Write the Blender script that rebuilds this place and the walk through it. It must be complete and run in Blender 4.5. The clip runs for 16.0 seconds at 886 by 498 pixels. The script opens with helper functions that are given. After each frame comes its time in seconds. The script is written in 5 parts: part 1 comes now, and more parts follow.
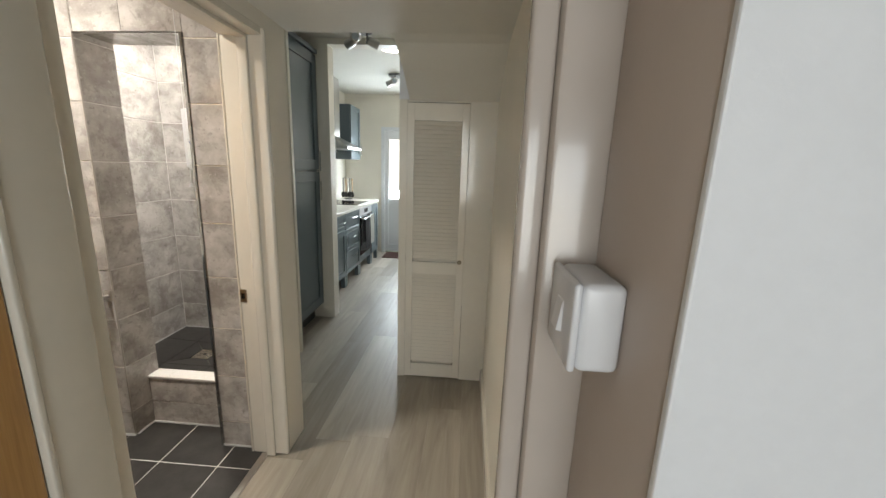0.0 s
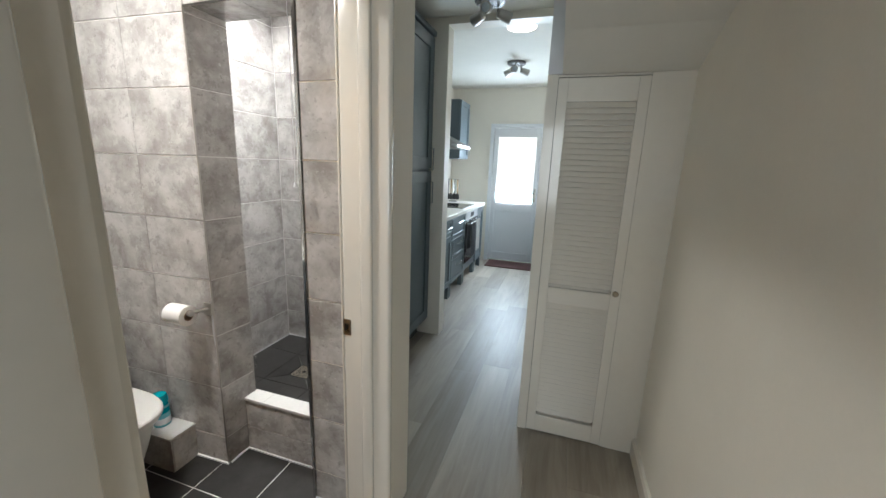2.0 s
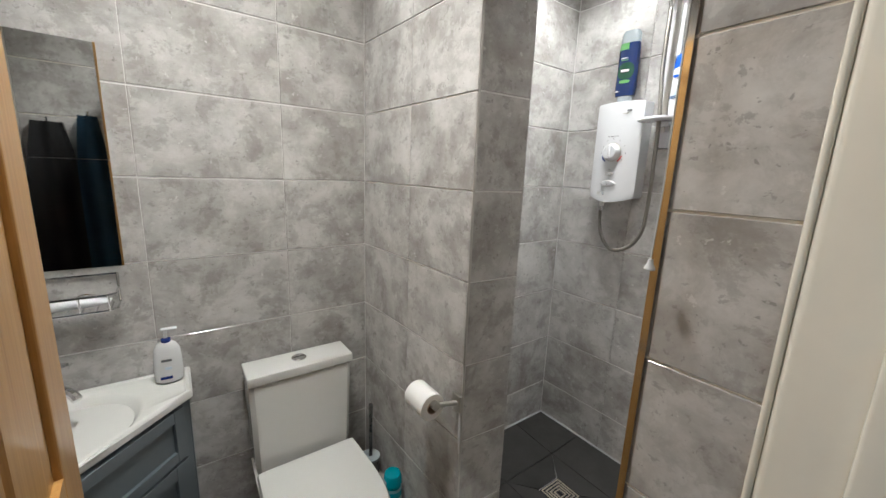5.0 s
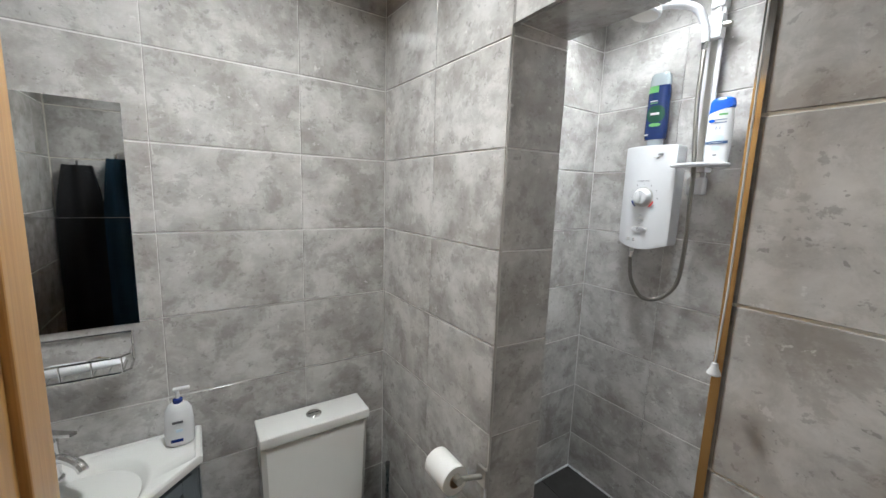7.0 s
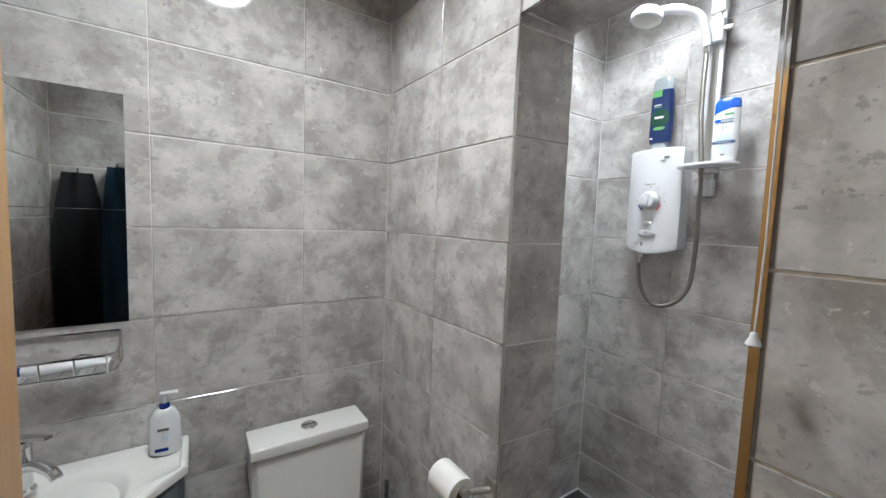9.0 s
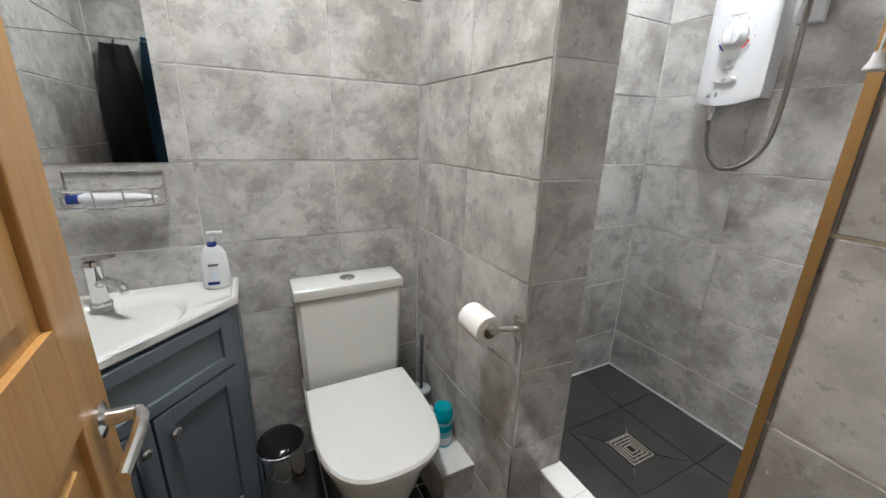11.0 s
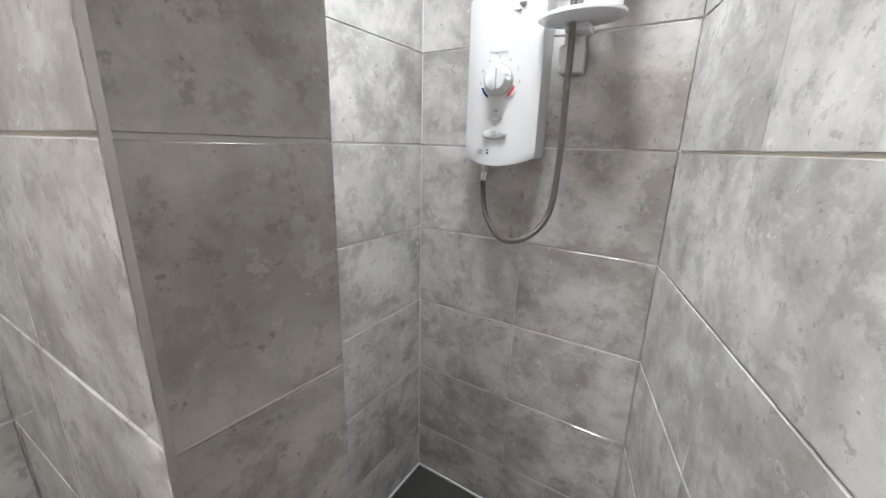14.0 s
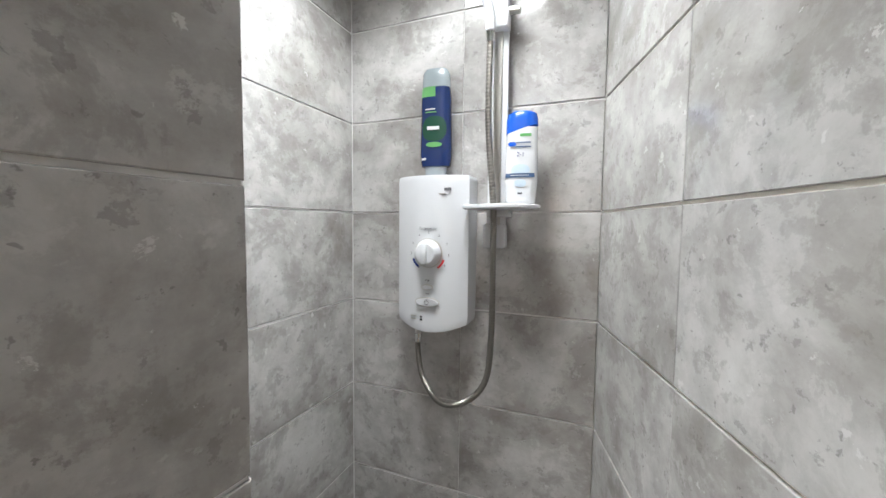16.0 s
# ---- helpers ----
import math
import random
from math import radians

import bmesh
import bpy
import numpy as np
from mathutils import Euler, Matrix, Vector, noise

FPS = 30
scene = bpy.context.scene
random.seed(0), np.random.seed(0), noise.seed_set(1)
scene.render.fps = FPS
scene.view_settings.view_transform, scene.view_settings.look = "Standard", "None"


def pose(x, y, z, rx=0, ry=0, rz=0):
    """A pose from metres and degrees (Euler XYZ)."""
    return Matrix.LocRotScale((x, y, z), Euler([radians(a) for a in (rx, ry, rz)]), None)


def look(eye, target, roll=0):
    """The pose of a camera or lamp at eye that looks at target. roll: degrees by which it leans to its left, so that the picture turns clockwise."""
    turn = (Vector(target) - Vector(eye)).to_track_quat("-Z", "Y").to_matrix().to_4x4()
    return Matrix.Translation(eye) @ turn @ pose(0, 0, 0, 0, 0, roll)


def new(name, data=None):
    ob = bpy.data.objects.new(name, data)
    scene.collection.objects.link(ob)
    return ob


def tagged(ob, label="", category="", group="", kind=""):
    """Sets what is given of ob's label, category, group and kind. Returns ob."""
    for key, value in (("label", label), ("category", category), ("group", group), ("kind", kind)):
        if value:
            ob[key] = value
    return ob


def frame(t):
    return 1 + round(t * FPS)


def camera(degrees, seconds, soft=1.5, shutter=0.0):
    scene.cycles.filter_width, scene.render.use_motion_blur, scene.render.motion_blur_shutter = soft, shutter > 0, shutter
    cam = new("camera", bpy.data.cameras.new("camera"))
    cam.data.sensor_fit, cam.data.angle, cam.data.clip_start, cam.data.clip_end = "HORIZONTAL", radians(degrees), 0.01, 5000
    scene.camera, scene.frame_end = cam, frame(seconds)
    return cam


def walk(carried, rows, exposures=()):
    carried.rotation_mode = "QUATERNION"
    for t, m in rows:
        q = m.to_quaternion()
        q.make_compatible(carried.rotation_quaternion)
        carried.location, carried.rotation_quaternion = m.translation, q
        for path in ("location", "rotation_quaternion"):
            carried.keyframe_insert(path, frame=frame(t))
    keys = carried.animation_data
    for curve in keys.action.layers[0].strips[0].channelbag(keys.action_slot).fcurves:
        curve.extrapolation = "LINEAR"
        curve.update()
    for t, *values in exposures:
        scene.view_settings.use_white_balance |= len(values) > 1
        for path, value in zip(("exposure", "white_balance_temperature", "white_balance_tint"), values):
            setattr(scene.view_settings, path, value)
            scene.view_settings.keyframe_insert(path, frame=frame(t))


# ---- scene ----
cam = camera(99.6, 16.0)
PATH = [
    (0, (-0.082, 0.103, 1.425), (-0.202, 2.054, 1.001), 2.0),
    (0.5, (-0.149, 0.147, 1.398), (-0.279, 2.098, 0.977), 1.9),
    (1, (-0.171, 0.225, 1.401), (-0.363, 2.171, 0.98), 1.9),
    (1.5, (-0.271, 0.394, 1.392), (-0.547, 2.33, 0.975), 1.8),
    (2, (-0.391, 0.576, 1.396), (-0.979, 2.438, 0.964), 2.1),
    (2.5, (-0.503, 0.701, 1.378), (-1.399, 2.436, 0.946), 2.1),
    (3, (-0.643, 0.823, 1.382), (-1.709, 2.459, 0.95), 1.9),
    (3.5, (-0.766, 0.901, 1.393), (-1.971, 2.436, 0.954), 2.0),
    (4, (-0.889, 0.998, 1.413), (-2.219, 2.426, 0.974), 2.2),
    (4.5, (-0.953, 1.06, 1.42), (-2.443, 2.328, 1.005), 2.0),
    (5, (-0.995, 1.053, 1.443), (-2.579, 2.208, 1.047), 2.2),
    (5.2, (-1.003, 1.06, 1.441), (-2.61, 2.185, 1.053), 2.3),
    (7.5, (-1.091, 1.075, 1.551), (-2.744, 2.175, 1.31), 2.1),
    (8, (-1.105, 1.068, 1.545), (-2.758, 2.181, 1.379), 1.8),
    (8.5, (-1.106, 1.078, 1.511), (-2.768, 2.182, 1.364), 2.0),
    (9, (-1.101, 1.078, 1.447), (-2.763, 2.18, 1.297), 2.1),
    (9.5, (-1.096, 1.08, 1.386), (-2.778, 2.132, 1.132), 2.2),
    (10, (-1.094, 1.072, 1.336), (-2.799, 2.043, 0.947), 2.2),
    (10.2, (-1.096, 1.065, 1.314), (-2.804, 2.007, 0.873), 2.3),
    (12.3, (-1.164, 1.351, 1.193), (-2.786, 2.257, 0.454), 2.2),
    (12.5, (-1.192, 1.386, 1.214), (-2.782, 2.346, 0.472), 2.2),
    (13, (-1.321, 1.472, 1.272), (-2.778, 2.641, 0.558), 1.8),
    (13.5, (-1.402, 1.55, 1.341), (-2.668, 2.955, 0.692), 1.7),
    (14, (-1.444, 1.61, 1.398), (-2.464, 3.246, 0.868), 1.5),
    (14.5, (-1.462, 1.638, 1.484), (-2.389, 3.355, 1.044), 1.2),
    (15, (-1.465, 1.646, 1.544), (-2.336, 3.42, 1.235), 1.0),
    (15.5, (-1.472, 1.652, 1.587), (-2.277, 3.472, 1.392), 0.8),
    (16, (-1.478, 1.651, 1.619), (-2.216, 3.505, 1.49), 0.6),
]
EXPOSURES = [(0.0, 0.14, 7200, 10), (0.5, 0.31, 6550, 9), (1.0, 0.26, 6350, 10), (1.5, 0.2, 6300, 8), (2.5, 0.08, 6350, 8), (3.5, -0.22, 6400, 8), (4.0, -0.5, 6450, 8), (5.0, -0.4, 6300, 6), (7.5, -0.48, 5950, 5), (9.0, -0.45, 5880, 5), (10.2, -0.25, 6100, 5), (12.5, 0.14, 6000, 7), (13.5, 0.03, 6070, 7), (14.5, -0.34, 6080, 6), (16.0, -0.66, 6100, 6)]
walk(cam, [(t, look(eye, target, roll)) for t, eye, target, roll in PATH], EXPOSURES)

# ---- world, lamps ----
world = bpy.data.worlds.new("world")
scene.world = world
world.use_nodes = True
wn = world.node_tree.nodes
sky = wn.new("ShaderNodeTexSky")
sky.sky_type, sky.sun_disc = "NISHITA", False
sky.sun_elevation, sky.sun_rotation = radians(38), radians(200)
wn["Background"].inputs["Strength"].default_value = 0.12
world.node_tree.links.new(sky.outputs["Color"], wn["Background"].inputs["Color"])


def area(name, eye, target, sx, sy, watts, colour, shape="RECTANGLE", spread=180):
    d = bpy.data.lights.new(name, "AREA")
    d.shape, d.size, d.size_y, d.energy, d.color = shape, sx, sy, watts, colour
    d.spread = radians(spread)
    ob = new(name, d)
    ob.matrix_world = look(eye, target)
    return ob


def sun_lamp():
    d = bpy.data.lights.new("sun", "SUN")
    d.energy, d.angle, d.color = 0.8, radians(12), (1.0, 0.96, 0.9)
    new("sun", d).matrix_world = look((4, 14, 12), (0, 4, 0))


sun_lamp()
area("bathroom_lamp", (-1.81, 1.165, 2.375), (-1.81, 1.165, 0), 0.23, 0.23, 19.8, (1.0, 0.97, 0.925), "DISK", 146)
area("shower_lamp", (-1.775, 2.20, 2.385), (-1.775, 2.20, 0), 0.28, 0.28, 15.5, (1.0, 0.985, 0.965), "DISK", 130)
area("door_daylight", (-1.11, 6.19, 1.36), (-1.11, 2.0, 0.9), 0.52, 0.92, 38.0, (0.70, 0.85, 1.0))
area("sink_window_daylight", (0.045, 5.35, 1.62), (-1.6, 5.35, 1.2), 1.0, 0.95, 4.5, (0.95, 0.97, 1.0))
area("lounge_window_daylight", (-0.05, -2.12, 1.45), (0.0, 1.5, 0.95), 1.5, 1.2, 33.0, (0.80, 0.90, 1.0))


# ---- materials ----
def mat(name, build):
    m = bpy.data.materials.new(name)
    m.use_nodes = True
    t = m.node_tree
    build(t.nodes, t.links, t.nodes["Principled BSDF"])
    return m


def coords(n, l, scale=(1, 1, 1), shuffle=False, kind="Object"):
    tc, mp = n.new("ShaderNodeTexCoord"), n.new("ShaderNodeMapping")
    l.new(tc.outputs[kind], mp.inputs["Vector"])
    mp.inputs["Scale"].default_value = scale
    if shuffle:
        oi, sc = n.new("ShaderNodeObjectInfo"), n.new("ShaderNodeVectorMath")
        sc.operation = "SCALE"
        sc.inputs[0].default_value = (37.0, 53.0, 71.0)
        l.new(oi.outputs["Random"], sc.inputs["Scale"])
        l.new(sc.outputs["Vector"], mp.inputs["Location"])
    return mp.outputs["Vector"]


def fuzz(n, l, vec, scale, detail=4.0, rough=0.55, distort=0.0):
    t = n.new("ShaderNodeTexNoise")
    t.inputs["Scale"].default_value, t.inputs["Detail"].default_value = scale, detail
    t.inputs["Roughness"].default_value, t.inputs["Distortion"].default_value = rough, distort
    l.new(vec, t.inputs["Vector"])
    return t.outputs["Fac"]


def ramp(n, l, fac, stops, mode="LINEAR"):
    r = n.new("ShaderNodeValToRGB")
    r.color_ramp.interpolation = mode
    e = r.color_ramp.elements
    while len(e) < len(stops):
        e.new(0.5)
    for k, (p, c) in zip(e, stops):
        k.position, k.color = p, (*c, 1)
    l.new(fac, r.inputs["Fac"])
    return r.outputs["Color"]


def blend(n, l, fac, a, b, mode="MIX"):
    m = n.new("ShaderNodeMix")
    m.data_type, m.blend_type = "RGBA", mode
    for sock, v in ((m.inputs["Factor"], fac), (m.inputs["A"], a), (m.inputs["B"], b)):
        if isinstance(v, (int, float)):
            sock.default_value = v
        elif isinstance(v, tuple):
            sock.default_value = (*v, 1)
        else:
            l.new(v, sock)
    return m.outputs["Result"]


def bump(n, l, b, height, strength, distance=0.002):
    k = n.new("ShaderNodeBump")
    k.inputs["Strength"].default_value, k.inputs["Distance"].default_value = strength, distance
    l.new(height, k.inputs["Height"])
    l.new(k.outputs["Normal"], b.inputs["Normal"])


def simple(name, colour, rough, metal=0.0, vary=0.06, grain=60.0, relief=0.05, coat=0.0, spec=0.5):
    def build(n, l, b):
        v = coords(n, l)
        big, small = fuzz(n, l, v, 3.0), fuzz(n, l, v, grain)
        lo = tuple(c * (1 - vary) for c in colour)
        hi = tuple(min(1.0, c * (1 + vary)) for c in colour)
        c1 = ramp(n, l, big, [(0.3, lo), (0.7, hi)])
        l.new(blend(n, l, 0.25, c1, ramp(n, l, small, [(0.35, lo), (0.65, hi)])), b.inputs["Base Color"])
        r = n.new("ShaderNodeMapRange")
        r.inputs["To Min"].default_value, r.inputs["To Max"].default_value = max(0.02, rough * 0.85), min(1, rough * 1.15)
        l.new(small, r.inputs["Value"])
        l.new(r.outputs["Result"], b.inputs["Roughness"])
        b.inputs["Metallic"].default_value = metal
        b.inputs["Coat Weight"].default_value = coat
        b.inputs["Specular IOR Level"].default_value = spec
        if relief:
            bump(n, l, b, small, relief)
    return mat(name, build)


def tile_build(n, l, b):
    v = coords(n, l, shuffle=True)
    cloud = fuzz(n, l, v, 5.5, 7.0, 0.62, 0.35)
    patch = fuzz(n, l, v, 9.5, 10.0, 0.70, 0.22)
    chip = fuzz(n, l, v, 32.0, 8.0, 0.68, 0.2)
    speck = fuzz(n, l, v, 75.0, 3.0, 0.6, 0.3)
    base = ramp(n, l, cloud, [(0.32, (0.315, 0.298, 0.284)), (0.46, (0.425, 0.409, 0.395)), (0.55, (0.510, 0.496, 0.483)), (0.70, (0.60, 0.587, 0.574))])
    mid = ramp(n, l, fuzz(n, l, v, 15.0, 10.0, 0.74, 0.3), [(0.46, (0, 0, 0)), (0.60, (1, 1, 1))])
    base = blend(n, l, blend(n, l, 0.24, (0, 0, 0), mid), base, (0.215, 0.198, 0.182))
    dark = ramp(n, l, patch, [(0.535, (0, 0, 0)), (0.565, (0.60, 0.60, 0.60)), (0.66, (1, 1, 1))])
    base = blend(n, l, blend(n, l, 0.47, (0, 0, 0), dark), base, (0.208, 0.188, 0.172))
    pale = ramp(n, l, patch, [(0.30, (1, 1, 1)), (0.41, (0.5, 0.5, 0.5)), (0.435, (0, 0, 0))])
    base = blend(n, l, blend(n, l, 0.60, (0, 0, 0), pale), base, (0.615, 0.600, 0.588))
    nick = ramp(n, l, chip, [(0.608, (0, 0, 0)), (0.635, (1, 1, 1))])
    base = blend(n, l, blend(n, l, 0.40, (0, 0, 0), nick), base, (0.185, 0.172, 0.165))
    lite = ramp(n, l, chip, [(0.325, (1, 1, 1)), (0.35, (0, 0, 0))])
    base = blend(n, l, blend(n, l, 0.58, (0, 0, 0), lite), base, (0.70, 0.688, 0.677))
    spot = ramp(n, l, speck, [(0.672, (0, 0, 0)), (0.71, (1, 1, 1))])
    base = blend(n, l, blend(n, l, 0.5, (0, 0, 0), spot), base, (0.16, 0.15, 0.145))
    l.new(base, b.inputs["Base Color"])
    r = n.new("ShaderNodeMapRange")
    r.inputs["To Min"].default_value, r.inputs["To Max"].default_value = 0.03, 0.075
    l.new(patch, r.inputs["Value"])
    l.new(r.outputs["Result"], b.inputs["Roughness"])
    bump(n, l, b, chip, 0.05)


def floor_tile_build(n, l, b):
    v = coords(n, l, shuffle=True)
    l.new(ramp(n, l, fuzz(n, l, v, 9.0, 6.0, 0.65), [(0.3, (0.022, 0.021, 0.020)), (0.7, (0.045, 0.043, 0.041))]), b.inputs["Base Color"])
    b.inputs["Roughness"].default_value = 0.34
    bump(n, l, b, fuzz(n, l, v, 55.0, 4.0), 0.15)


def plank_build(n, l, b):
    v = coords(n, l, (5.0, 0.55, 1.0), shuffle=True)
    fine = coords(n, l, (42.0, 1.6, 1.0), shuffle=True)
    oi = n.new("ShaderNodeObjectInfo")
    g = fuzz(n, l, v, 2.6, 6.0, 0.6, 0.9)
    c = ramp(n, l, g, [(0.25, (0.28, 0.245, 0.195)), (0.55, (0.40, 0.355, 0.295)), (0.8, (0.49, 0.445, 0.38))])
    shade = ramp(n, l, oi.outputs["Random"], [(0.0, (0.66, 0.645, 0.62)), (0.5, (0.92, 0.91, 0.90)), (1.0, (1.12, 1.12, 1.12))])
    c = blend(n, l, 1.0, c, shade, "MULTIPLY")
    c = blend(n, l, 0.13, c, ramp(n, l, fuzz(n, l, fine, 2.0, 3.0), [(0.3, (0.16, 0.14, 0.12)), (0.7, (0.46, 0.43, 0.39))]))
    l.new(c, b.inputs["Base Color"])
    b.inputs["Roughness"].default_value = 0.43
    bump(n, l, b, fuzz(n, l, fine, 2.0, 3.0), 0.05)


def pine_build(n, l, b):
    v = coords(n, l, (14.0, 14.0, 0.7))
    w = fuzz(n, l, v, 1.6, 5.0, 0.6, 1.6)
    f = fuzz(n, l, coords(n, l, (90.0, 90.0, 2.0)), 2.0, 3.0)
    c = ramp(n, l, w, [(0.25, (0.35, 0.175, 0.05)), (0.5, (0.49, 0.270, 0.085)), (0.75, (0.57, 0.335, 0.12))])
    c = blend(n, l, 0.22, c, ramp(n, l, f, [(0.35, (0.30, 0.12, 0.03)), (0.65, (0.60, 0.33, 0.12))]))
    l.new(c, b.inputs["Base Color"])
    b.inputs["Roughness"].default_value, b.inputs["Coat Weight"].default_value = 0.35, 0.25
    bump(n, l, b, f, 0.1)


def glass_build(n, l, b):
    b.inputs["Base Color"].default_value = (0.97, 0.99, 0.98, 1)
    b.inputs["Roughness"].default_value, b.inputs["Transmission Weight"].default_value, b.inputs["IOR"].default_value = 0.03, 1.0, 1.45


def glow(name, colour, strength):
    def build(n, l, b):
        b.inputs["Emission Color"].default_value = (*colour, 1)
        b.inputs["Emission Strength"].default_value = strength
        b.inputs["Base Color"].default_value = (0.8, 0.8, 0.8, 1)
    return mat(name, build)


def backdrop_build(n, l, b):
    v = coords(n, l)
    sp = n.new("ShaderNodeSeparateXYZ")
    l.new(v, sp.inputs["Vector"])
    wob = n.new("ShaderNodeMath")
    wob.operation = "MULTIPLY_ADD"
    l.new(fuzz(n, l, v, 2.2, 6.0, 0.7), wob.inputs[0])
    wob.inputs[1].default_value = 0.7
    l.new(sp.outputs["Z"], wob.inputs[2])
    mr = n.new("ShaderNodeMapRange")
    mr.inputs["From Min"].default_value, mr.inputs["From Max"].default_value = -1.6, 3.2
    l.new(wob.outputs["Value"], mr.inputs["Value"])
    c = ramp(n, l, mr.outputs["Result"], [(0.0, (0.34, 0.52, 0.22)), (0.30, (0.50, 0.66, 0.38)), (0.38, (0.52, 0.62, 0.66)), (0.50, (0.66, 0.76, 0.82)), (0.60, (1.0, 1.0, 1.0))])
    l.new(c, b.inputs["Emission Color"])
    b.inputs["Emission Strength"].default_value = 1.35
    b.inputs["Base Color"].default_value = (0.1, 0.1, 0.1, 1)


TILE = mat("stone_effect_tile", tile_build)
SLATE = mat("charcoal_floor_tile", floor_tile_build)
PLANK = mat("grey_oak_laminate", plank_build)
PINE = mat("varnished_pine", pine_build)
GLASS = mat("clear_glass", glass_build)
BACKDROP = mat("garden_backdrop", backdrop_build)
GROUT = simple("pale_grout", (0.70, 0.69, 0.675), 0.8, vary=0.12)
PAINT = simple("cream_wall_paint", (0.81, 0.765, 0.675), 0.42, vary=0.03, grain=90.0, relief=0.12)
CEIL = simple("ceiling_paint", (0.76, 0.74, 0.68), 0.7, vary=0.03, relief=0.1)
GLOSS = simple("white_gloss_paint", (0.77, 0.73, 0.645), 0.17, vary=0.04, grain=25.0, relief=0.10, coat=0.3)
CERAMIC = simple("white_ceramic", (0.68, 0.675, 0.655), 0.08, vary=0.01, relief=0.0, coat=0.5)
PLASTIC = simple("white_plastic", (0.66, 0.665, 0.685), 0.25, vary=0.02, relief=0.0)
CHROME = simple("chrome", (0.72, 0.72, 0.72), 0.10, 1.0, vary=0.03, relief=0.0)
BRUSHED = simple("brushed_steel", (0.52, 0.50, 0.47), 0.32, 1.0, vary=0.08, grain=200.0, relief=0.05)
DRAINMETAL = simple("brassy_grate_steel", (0.74, 0.67, 0.54), 0.38, 1.0, vary=0.12)
BRASS = simple("aged_metal", (0.34, 0.29, 0.22), 0.35, 1.0, vary=0.2)
MIRROR = simple("mirror_silver", (0.86, 0.88, 0.88), 0.02, 1.0, vary=0.0, relief=0.0)
VANITY = simple("slate_blue_lacquer", (0.115, 0.140, 0.160), 0.38, vary=0.05, relief=0.03)
CABINET = simple("blue_grey_cabinet", (0.105, 0.135, 0.150), 0.36, vary=0.05, relief=0.03)
WORKTOP = simple("pale_worktop", (0.66, 0.63, 0.58), 0.30, vary=0.06, grain=140.0)
MARBLE = simple("white_sill_tile", (0.62, 0.61, 0.59), 0.22, vary=0.07)
HOSE = simple("ribbed_hose_steel", (0.22, 0.205, 0.185), 0.34, 0.9, vary=0.1, grain=120.0)
BLACK = simple("black_gloss", (0.012, 0.012, 0.013), 0.12, vary=0.1, relief=0.0)
DARK = simple("dark_rubber", (0.03, 0.03, 0.032), 0.6, vary=0.15)
PAPER = simple("tissue_paper", (0.84, 0.83, 0.81), 0.9, vary=0.02, grain=150.0, relief=0.2)
CARD = simple("brown_card", (0.36, 0.27, 0.19), 0.9)
TEAL = simple("teal_plastic", (0.0, 0.28, 0.36), 0.22, vary=0.04, relief=0.0)
PALETEAL = simple("pale_teal_label", (0.12, 0.40, 0.48), 0.3, vary=0.08, relief=0.0)
GELNAVY = simple("dark_teal_navy_plastic", (0.006, 0.021, 0.095), 0.2, vary=0.1, relief=0.0)
GELCLEAR = simple("clear_bottle_plastic", (0.33, 0.37, 0.39), 0.12, vary=0.05, relief=0.0)
POT = simple("dull_steel", (0.20, 0.20, 0.20), 0.28, 0.9, vary=0.1, relief=0.0)
SLATEBLUE = simple("slate_blue_print", (0.06, 0.11, 0.22), 0.35, vary=0.1, relief=0.0)
NAVY = simple("navy_plastic", (0.010, 0.028, 0.17), 0.22, vary=0.05, relief=0.0)
GREEN = simple("green_label", (0.006, 0.052, 0.030), 0.25, vary=0.12, relief=0.0)
LIME = simple("lime_print", (0.12, 0.34, 0.11), 0.3, vary=0.1, relief=0.0)
BLUE = simple("blue_plastic", (0.012, 0.09, 0.50), 0.22, vary=0.04, relief=0.0)
PALEBLUE = simple("pale_blue_print", (0.55, 0.65, 0.75), 0.35, vary=0.15, relief=0.0)
CLEAR = simple("frosted_cap", (0.62, 0.70, 0.76), 0.2, vary=0.03, relief=0.0)
RED = simple("red_print", (0.55, 0.03, 0.03), 0.4, vary=0.03, relief=0.0)
INK = simple("grey_print", (0.12, 0.12, 0.13), 0.5, vary=0.02, relief=0.0)
MATRED = simple("brown_mat", (0.075, 0.030, 0.026), 0.95, vary=0.3, grain=300.0, relief=0.5)
CLOTH = simple("tea_towel", (0.62, 0.60, 0.57), 0.95, vary=0.08, grain=250.0, relief=0.3)
DARKCLOTH = simple("dark_tea_towel", (0.05, 0.05, 0.055), 0.95, vary=0.2, grain=250.0, relief=0.3)
LEAF = simple("leaf", (0.05, 0.14, 0.035), 0.4, vary=0.3)
DOORWHITE = simple("white_door_plastic", (0.74, 0.76, 0.78), 0.3, vary=0.02, relief=0.0)
# darker copy of the white gloss, with the lounge frame's shade in its colour
SHADEDGLOSS = simple("shaded_gloss_paint", (0.46, 0.405, 0.36), 0.2, vary=0.04, grain=25.0, relief=0.10, coat=0.3)
# one wall in two colours: shade in the end's, window daylight in the face's
SHADEDWALL = simple("shaded_wall_paint", (0.50, 0.425, 0.375), 0.4, vary=0.03, grain=90.0, relief=0.1)
DAYLITWALL = simple("daylit_wall_paint", (0.74, 0.75, 0.77), 0.5, vary=0.04, grain=70.0, relief=0.3)
DARKGROUT = simple("grey_grout", (0.42, 0.41, 0.39), 0.8, vary=0.15)
